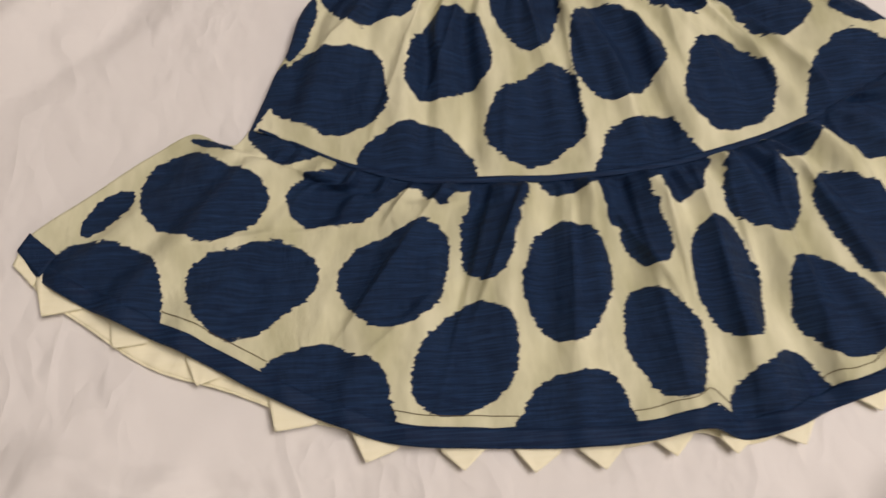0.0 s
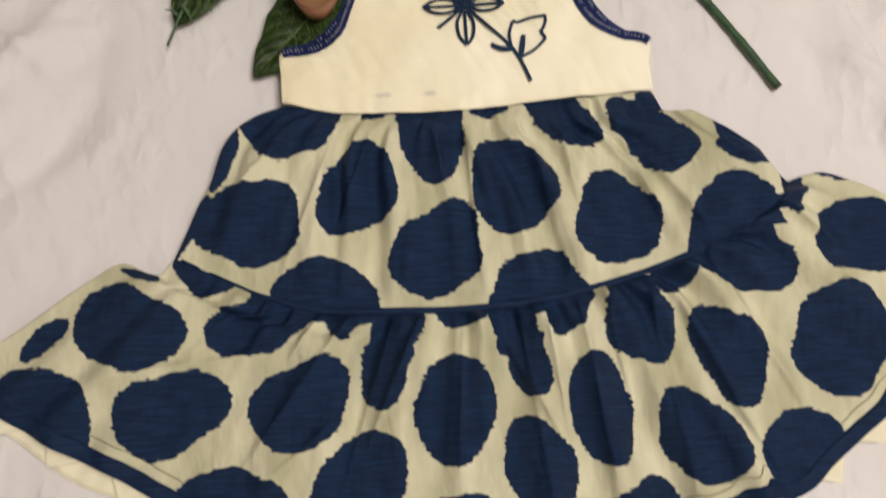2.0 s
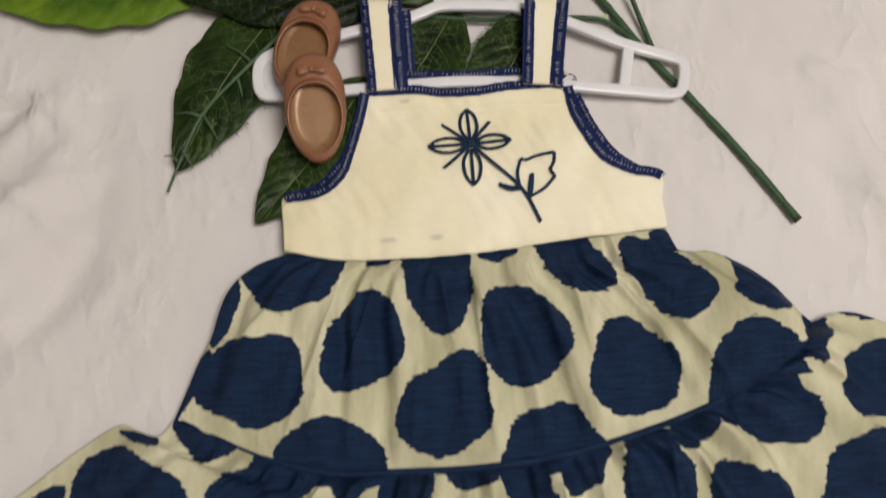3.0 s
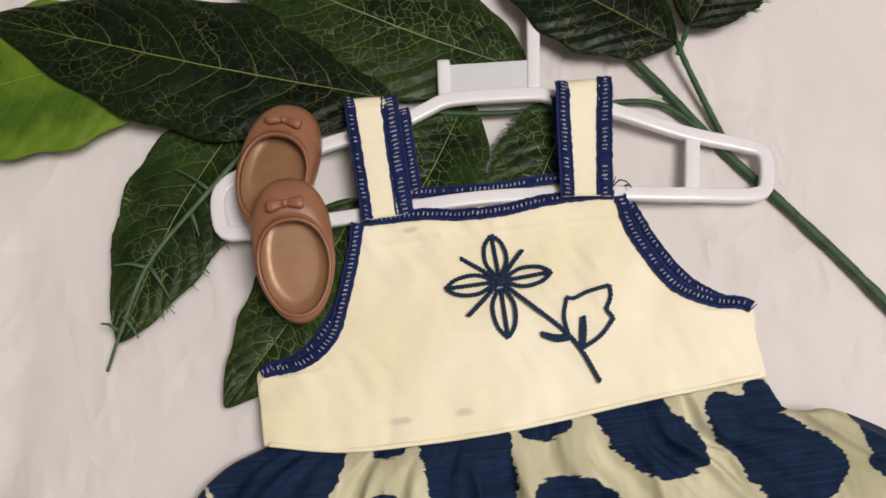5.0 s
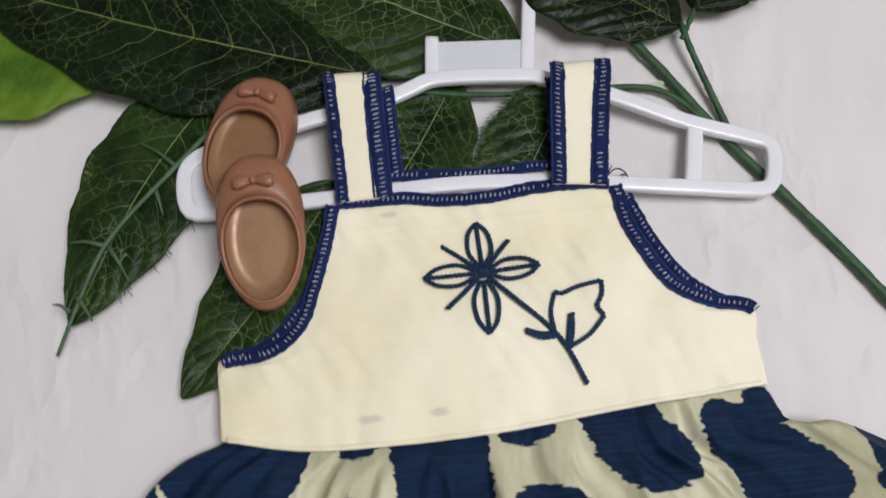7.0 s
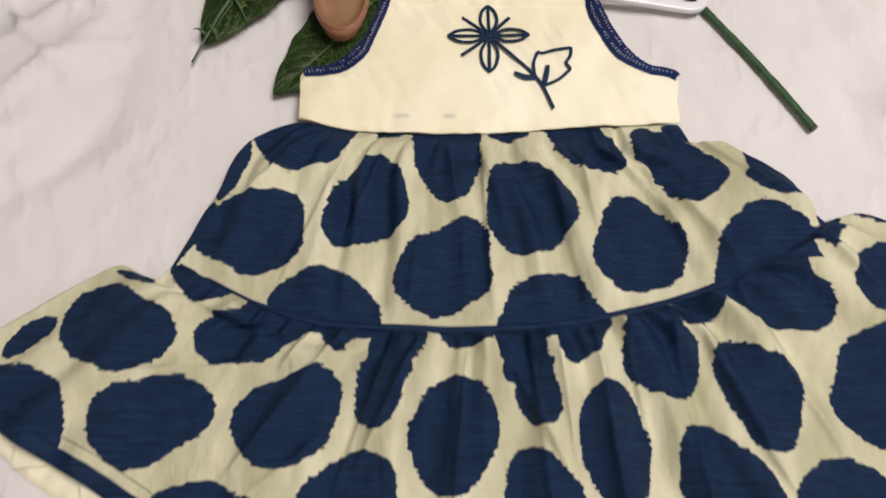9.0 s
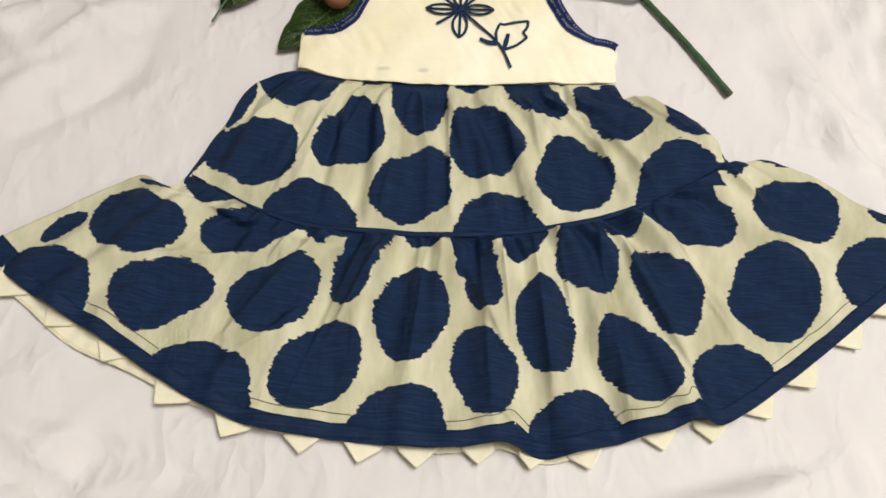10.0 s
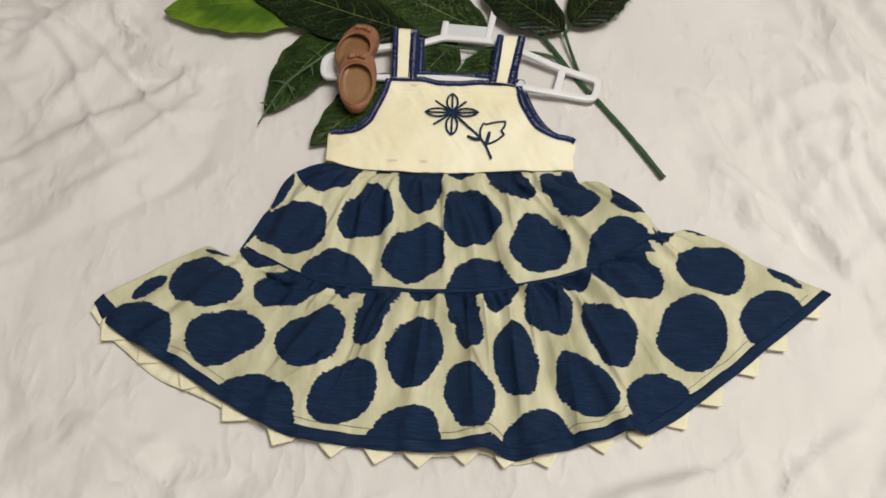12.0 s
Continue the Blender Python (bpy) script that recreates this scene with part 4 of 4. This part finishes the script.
# loose ends of thread
bm = bmesh.new()
tube(bm, spline([(0.1045, -0.3415, 0.0105), (0.1060, -0.3370, 0.0115), (0.1085, -0.3400, 0.0115), (0.1075, -0.3480, 0.0110), (0.1050, -0.3490, 0.0105), (0.1040, -0.3440, 0.0105)], 40), 0.00016, 5)
part("loose_thread", bm, TRIM, dress, "blue loop of loose thread")
bm = bmesh.new()
tube(bm, spline([(0.066, 0.043, 0.0155), (0.071, 0.0465, 0.0170), (0.0745, 0.0450, 0.0172), (0.0765, 0.0415, 0.0170)], 24), 0.0004, 5)
part("loose_thread", bm, TRIM, dress, "navy loose thread end")

# ---------------- the hanger ----------------
hanger = thing("hanger", (0.005, 0.07, 0.012), "small white plastic clothes hanger inside the dress straps", "clothes hanger")
HZ = 0.0104


def bar(points, n, r=0.0040, high=0.0028, closed=False, lift=0.0):
    """A moulded bar with a flat top and rounded edges."""
    path = spline([(x, y + 0.0015, HZ + lift - 0.0042 * smooth_step(x, 0.075, 0.150)) for x, y in points], n, closed)
    bm = bmesh.new()
    rings = []
    for k, q in enumerate(path):
        way = (path[(k + 1) % n if closed else min(k + 1, n - 1)] - path[k - 1 if closed else max(k - 1, 0)]).normalized()
        side = Vector((way.y, -way.x, 0))
        ring = []
        for m in range(20):
            a = 6.28319 * m / 20
            c, sn = math.cos(a), math.sin(a)
            ring.append(bm.verts.new(q + side * math.copysign(abs(c) ** 0.42, c) * r + Vector((0, 0, math.copysign(abs(sn) ** 0.55, sn) * high))))
        rings.append(ring)
    for r0, r1 in zip(rings, rings[1:] + rings[:1] if closed else rings[1:]):
        for m in range(20):
            bm.faces.new((r0[m], r0[(m + 1) % 20], r1[(m + 1) % 20], r1[m]))
    if not closed:
        bm.faces.new(rings[0]), bm.faces.new(rings[-1])
    return bm


part("arm", bar([(0.0330, 0.1040), (0.0380, 0.1034), (0.0420, 0.1020), (0.050, 0.0990), (0.075, 0.0895), (0.115, 0.0712), (0.1480, 0.0600), (0.1540, 0.0572), (0.1562, 0.0535), (0.1532, 0.0370),
                 (0.1508, 0.0330), (0.146, 0.0316), (0.110, 0.0350), (0.066, 0.0402), (0.0, 0.0460), (-0.068, 0.0440), (-0.084, 0.0435), (-0.130, 0.0418), (-0.1400, 0.0435), (-0.1428, 0.0540),
                 (-0.1415, 0.0660), (-0.1360, 0.0718), (-0.083, 0.0870), (-0.041, 0.0960), (-0.0230, 0.1030), (-0.0185, 0.1050), (-0.0135, 0.1060), (-0.005, 0.1062), (0.018, 0.1052)], 200, closed=True), WHITE, hanger)
part("strut", bar([(0.1185, 0.0700), (0.1145, 0.0520), (0.1105, 0.0350)], 10, 0.0042, 0.0026, lift=-0.0004), WHITE, hanger)
part("strut", bar([(-0.1080, 0.0800), (-0.1060, 0.0620), (-0.1050, 0.0445)], 10, 0.0036, 0.0026, lift=-0.0004), WHITE, hanger)
part("post", bar([(-0.0150, 0.1055), (-0.0140, 0.1180), (-0.0128, 0.1305)], 10, 0.0037, 0.0026, lift=-0.0003), WHITE, hanger)
part("hook", bar([(0.0345, 0.1035), (0.0385, 0.130), (0.0425, 0.157), (0.0440, 0.172), (0.052, 0.187), (0.068, 0.186), (0.074, 0.172)], 44, 0.0038, 0.0027, lift=-0.0005), WHITE, hanger)
bm = bmesh.new()
for k in range(6):
    tube(bm, [Vector((-0.0128, 0.1305, HZ)) + Vector((0.0002, 0.0009, 0)) * a for a in (k * 0.4, k * 0.4 + 0.4)], 0.0037 * math.cos(k * 0.22), 12, 0.68)
part("post_tip", bm, WHITE, hanger)
plate_rows = patch([(-0.0120, 0.1290), (0.0380, 0.1265)], [(-0.0130, 0.1070), (0.0340, 0.1050)], [(-0.0120, 0.1290), (-0.0130, 0.1070)], [(0.0380, 0.1265), (0.0340, 0.1050)], 12, 8)
for row in plate_rows:
    for q in row:
        q.z = HZ + 0.0010
end_rows = patch([(-0.1385, 0.0690), (-0.1160, 0.0770)], [(-0.1380, 0.0470), (-0.1150, 0.0460)], [(-0.1385, 0.0690), (-0.1400, 0.0580), (-0.1380, 0.0470)], [(-0.1160, 0.0770), (-0.1150, 0.0460)], 10, 10)
for row in end_rows:
    for q in row:
        q.z = HZ + 0.0022
part("end_plate", sheet_mesh(end_rows, 0.0016), WHITE, hanger, "solid white end of the hanger")
part("size_plate", sheet_mesh(plate_rows, 0.0016), PLATE, hanger, "blank pale grey size plate", smooth=False)


# ---------------- the doll shoes ----------------
def shoe():
    """A ballet flat, toe towards +y, sole on z = 0."""
    root = thing("doll_shoe", (0, 0, 0), "small brown vinyl doll ballet flat with a moulded bow", "shoe", "pair of doll shoes")
    LONG, WIDE, HIGH = 0.037, 0.0208, 0.0205
    N, M = 64, 14

    def outline(a, grow=0.0):
        c, s = math.cos(a), math.sin(a)
        wide = WIDE * (0.96 + 0.15 * s - 0.05 * s * s) + grow
        return Vector((wide * math.copysign(abs(c) ** 0.86, c), (LONG + grow) * math.copysign(abs(s) ** 0.92, s), 0))

    def rim(a, inset=0.0):
        c, s = math.cos(a), math.sin(a)
        wide = WIDE * (0.855 + 0.10 * s) - inset
        return Vector((wide * math.copysign(abs(c) ** 0.9, c), -0.0098 + (0.0242 - inset) * s, 0))

    def rim_height(a):
        return 0.0132 + 0.0040 * max(math.sin(a), 0) ** 1.5 + 0.0022 * max(-math.sin(a), 0) ** 2

    bm = bmesh.new()
    angles = [6.28319 * k / N for k in range(N)]
    rings = [[bm.verts.new(outline(a, -0.0030)) for a in angles]]
    for j in range(M + 1):
        f = j / M * math.pi / 2
        ring = []
        for a in angles:
            o, r = outline(a), rim(a)
            q = r + (o - r) * math.cos(f) ** 0.85
            grow = 0.0012 * math.sin(f * 2) * (1 if math.sin(a) < 0 else 0.4)
            q += Vector((math.cos(a), math.sin(a), 0)) * grow
            q.z = 0.0015 + (rim_height(a) - 0.0015) * math.sin(f) ** 0.9
            ring.append(bm.verts.new(q))
        rings.append(ring)
    for inset, dz in ((-0.0006, 0.0009), (0.0003, 0.0012), (0.0011, 0.0008), (0.0015, -0.0010)):
        rings.append([bm.verts.new(rim(a, inset) + Vector((0, 0, rim_height(a) + dz))) for a in angles])
    for level in (0.7, 0.4, 0.15):
        ring = []
        for a in angles:
            q = rim(a, 0.0015 - 0.0006 * (1 - level))
            toe = max(math.sin(a), 0)
            q.y += 0.010 * toe * (1 - level)
            q.z = 0.0062 + (rim_height(a) - 0.004) * level * (1 - 0.15 * toe)
            ring.append(bm.verts.new(q))
        rings.append(ring)
    for r0, r1 in zip(rings, rings[1:]):
        for k in range(N):
            bm.faces.new((r0[k], r0[(k + 1) % N], r1[(k + 1) % N], r1[k]))
    bm.faces.new(rings[0])
    part("upper", bm, BROWN, root, "", True)
    bm = bmesh.new()
    rings = []
    for level in range(6):
        w = 1 - level / 6
        ring = []
        for a in angles:
            q = rim(a, 0.0009)
            q.y += 0.011 * max(math.sin(a), 0)
            q = Vector((q.x * w, (q.y + 0.006) * w - 0.006, 0.0082 + 0.0030 * w**14))
            ring.append(bm.verts.new(q))
        rings.append(ring)
    for r0, r1 in zip(rings, rings[1:]):
        for k in range(N):
            bm.faces.new((r0[k], r0[(k + 1) % N], r1[(k + 1) % N], r1[k]))
    bm.faces.new(rings[-1])
    part("insole", bm, INSOLE, root, "bronze satin insole", True)
    # bow moulded on the toe
    bm = bmesh.new()
    for side in (-1, 1):
        rows = []
        for i in range(9):
            s = i / 8
            half = (0.0013 + 0.0026 * s**0.7) * (1 - 0.4 * max(s - 0.75, 0) / 0.25)
            row = []
            for j in range(7):
                w = j / 6 * 2 - 1
                x = side * (0.0008 + 0.0084 * s)
                y = 0.0222 + w * half - 0.0006 * s
                z = 0.0186 - 0.22 * max(y - 0.016, 0) - 2.4 * x * x + 0.0022 * (1 - w * w) ** 0.5 * (0.35 + 0.65 * math.sin(s * 2.6)) + 0.0012 - 0.0008 * math.exp(-((w * 3) ** 2)) * (1 - s)
                row.append(Vector((x, y, z)))
            rows.append(row)
        g = sheet_mesh(rows, 0.0022)
        tmp = bpy.data.meshes.new("tmp")
        g.to_mesh(tmp)
        g.free()
        bm.from_mesh(tmp)
        bpy.data.meshes.remove(tmp)
    part("bow", bm, BROWN, root, "", True)
    bm = bmesh.new()
    bmesh.ops.create_uvsphere(bm, u_segments=14, v_segments=8, radius=0.0021, matrix=Matrix.Translation((0, 0.0222, 0.0190)) @ Matrix.Diagonal((0.9, 1.0, 0.8, 1)))
    part("bow_knot", bm, BROWN, root, "", True)
    return root


shoe_a = shoe()
shoe_b = copy_thing(shoe_a, pose(-0.1025, 0.0265, 0.0225, 13, 0, 2))
shoe_a.matrix_basis = pose(-0.1080, 0.0735, 0.0160, 0, 0, -17)


# ---------------- artificial foliage ----------------
def leaf(parent, base, tip, half, sag, z0, z1, material, label, seed, droop=0.004, fray=0.0, hairs=0, rim=0):
    """A broad leaf along a bowed midrib; half is its half width, sag how far the midrib bows."""
    r = random.Random(seed)
    a, b = Vector((*base, z0)), Vector((*tip, z1))
    way = (b - a).normalized()
    out = Vector((-way.y, way.x, 0)).normalized()
    rib = spline([tuple(a), tuple(a.lerp(b, 0.5) + out * sag + Vector((0, 0, 0.003))), tuple(b)], 110)
    nu = 35
    rows, across, along = [], [], []
    for j, q in enumerate(rib):
        t = j / (len(rib) - 1)
        w = half * (math.sin(math.pi * min(t, 1) ** 0.82) ** 0.78) * (1 - 0.12 * t) + 0.0006
        wave = 1 + 0.035 * math.sin(t * 31 + seed)
        row = []
        for i in range(nu):
            s = i / (nu - 1) * 2 - 1
            edge = fray * r.uniform(0, 1) if i in (0, nu - 1) and 0.1 < t < 0.97 else 0.0
            p = q + out * s * (w * wave + edge) + way * abs(s) * w * 0.10
            vein = 0.0006 * abs(math.sin((t - 0.09 * abs(s) - 0.11 * s * s) * 34.56 + 1.571)) * abs(s) ** 0.5
            p.z += 0.0028 * abs(s) ** 0.7 - droop * s * s + vein + 0.0012 * noise.noise(Vector((p.x * 30, p.y * 30, seed)))
            row.append(p)
            across.append(s)
            along.append(t)
        rows.append(row)
    ob = part("leaf", sheet_mesh(rows, 0.0006), material, parent, label)
    for name, values in (("across", across), ("along", along)):
        layer = ob.data.attributes.new(name, "FLOAT", "POINT")
        layer.data.foreach_set("value", values + values)
    if hairs:
        bm = bmesh.new()
        for _ in range(hairs):
            j = r.randrange(18, 98)
            edge, inner = (rows[j][0], rows[j][3]) if rim == 0 else (rows[j][-1], rows[j][-4])
            away = (edge - inner).normalized() + way * r.uniform(0.2, 1.0)
            long = r.uniform(0.0012, 0.0042)
            tube(bm, [edge - away * 0.001, edge + away * long * 0.5, edge + away * long + Vector((r.uniform(-1, 1), r.uniform(-1, 1), 0)) * 0.001], 0.00032, 5, 1.0, False, lambda u: 1.1 - 0.6 * u)
        tagged(part("frayed_edge", bm, TWIG, ob, "frayed green cloth threads"), kind="stuff")
    return ob


branch = thing("leaf_branch", (0.22, -0.062, 0.004), "artificial branch of broad dark green leaves on white sheet", "artificial plant")


def stem(points, r, label="", n=40, material=None, name="stem", knobs=0.5):
    bm = bmesh.new()
    path = spline(points, n)
    tube(bm, path, r, 9, 0.9, False, lambda s: 1.0 - 0.12 * s + knobs * 0.5 * noise.noise(Vector((s * 30, r * 1000, 0))))
    return part(name, bm, material or STEM, branch, label)


stem([(0.220, -0.062, 0.0010), (0.194, -0.019, 0.0006), (0.161, 0.030, 0.0002), (0.136, 0.064, 0.0002), (0.111, 0.103, 0.0020), (0.090, 0.133, 0.005), (0.072, 0.165, 0.006)], 0.0030, "thick green plastic stem", 60)
stem([(0.139, 0.066, 0.0012), (0.1300, 0.098, 0.004), (0.1235, 0.120, 0.008), (0.121, 0.134, 0.009)], 0.0020)
stem([(0.121, 0.122, 0.008), (0.126, 0.131, 0.009), (0.131, 0.140, 0.009)], 0.0016, n=14)
stem([(0.132, 0.070, 0.0012), (0.107, 0.0940, 0.003), (0.078, 0.0985, 0.004), (0.045, 0.098, 0.004), (0.0, 0.101, 0.004), (-0.03, 0.106, 0.004)], 0.0018)
bm = bmesh.new()
tube(bm, [Vector((0.2196, -0.0615, 0.0011)), Vector((0.2208, -0.0632, 0.0011))], 0.0031, 10, 0.9)
part("cut_end", bm, CUT, branch, "brown cut end of the stem")

leaf(branch, (-0.160, 0.160), (-0.334, 0.1300), 0.050, -0.004, 0.006, 0.010, LEAF_LIT, "bright green leaf, its strong light put into the colour", 3)
leaf(branch, (-0.116, 0.130), (-0.199, -0.006), 0.034, -0.006, 0.004, 0.004, LEAF_MID, "dark green veined leaf", 5, 0.003, 0.0006, 26, -1)
leaf(branch, (-0.067, 0.058), (-0.146, -0.046), 0.029, 0.004, 0.0025, 0.004, LEAF_MID, "dark green veined leaf", 6, 0.003)
leaf(branch, (-0.002, 0.112), (-0.062, 0.022), 0.030, 0.003, 0.0025, 0.003, LEAF_MID, "dark green veined leaf", 8, 0.002)
leaf(branch, (0.060, 0.108), (-0.004, 0.002), 0.029, 0.002, 0.0025, 0.003, LEAF_MID, "dark green leaf with frayed edge", 9, 0.002, 0.0012, 70)
leaf(branch, (0.034, 0.122), (-0.135, 0.222), 0.045, 0.006, 0.006, 0.012, LEAF_MID, "dark green veined leaf", 12)
leaf(branch, (-0.044, 0.1125), (-0.266, 0.188), 0.044, 0.004, 0.010, 0.016, LEAF, "large dark green veined leaf", 15, 0.005)
leaf(branch, (0.1205, 0.128), (0.022, 0.212), 0.036, 0.004, 0.010, 0.012, LEAF, "dark green leaf with pale midrib", 17)
leaf(branch, (0.1300, 0.138), (0.205, 0.220), 0.031, 0.004, 0.010, 0.012, LEAF, "dark green leaf with frayed edge", 18, 0.004, 0.0014, 34)

# scraps of pale green moulding film beside the stems
for x, y, long, wide, turn in ((0.0985, 0.1190, 0.0050, 0.0022, 120), (0.1035, 0.0985, 0.0055, 0.0022, 10), (0.1335, 0.0880, 0.0045, 0.0020, 105), (0.0930, 0.1265, 0.0040, 0.0018, 125)):
    bm = bmesh.new()
    c, sn = math.cos(radians(turn)), math.sin(radians(turn))
    ring = []
    for k in range(14):
        a = 6.2832 * k / 14
        u, v = long * math.cos(a), wide * math.sin(a) * (1 + 0.3 * math.sin(3 * a))
        ring.append(Vector((x + u * c - v * sn, y + u * sn + v * c, 0.0022)))
    top, low = [bm.verts.new(q) for q in ring], [bm.verts.new(q - Vector((0, 0, 0.0006))) for q in ring]
    bm.faces.new(top), bm.faces.new(low[::-1])
    for k in range(14):
        bm.faces.new((top[k], top[(k + 1) % 14], low[(k + 1) % 14], low[k]))
    part("film_scrap", bm, FILM, branch, "pale green scrap of film", smooth=False)

# bare midrib of a leaf lying over its leaf, with broken side ribs
bm = bmesh.new()
tube(bm, spline([(-0.122, 0.094, 0.013), (-0.148, 0.068, 0.012), (-0.181, 0.032, 0.010), (-0.195, 0.003, 0.007), (-0.205, -0.020, 0.003)], 40), 0.0015, 8, 0.8, False, lambda s: 1.1 - 0.5 * s)
for a, b in (((-0.147, 0.070), (-0.166, 0.0855)), ((-0.182, 0.031), (-0.199, 0.0345)), ((-0.157, 0.058), (-0.154, 0.045)), ((-0.180, 0.031), (-0.170, 0.012)),
             ((-0.194, 0.006), (-0.187, -0.006)), ((-0.197, -0.001), (-0.206, 0.004))):
    tube(bm, spline([(*a, 0.0105), ((a[0] + b[0]) / 2, (a[1] + b[1]) / 2 + 0.001, 0.0108), (*b, 0.0085)], 10), 0.0011, 7, 0.6, False, lambda s: 1.1 - 0.7 * s)
part("broken_midrib", bm, TWIG, branch, "pale green bare midrib with side ribs")
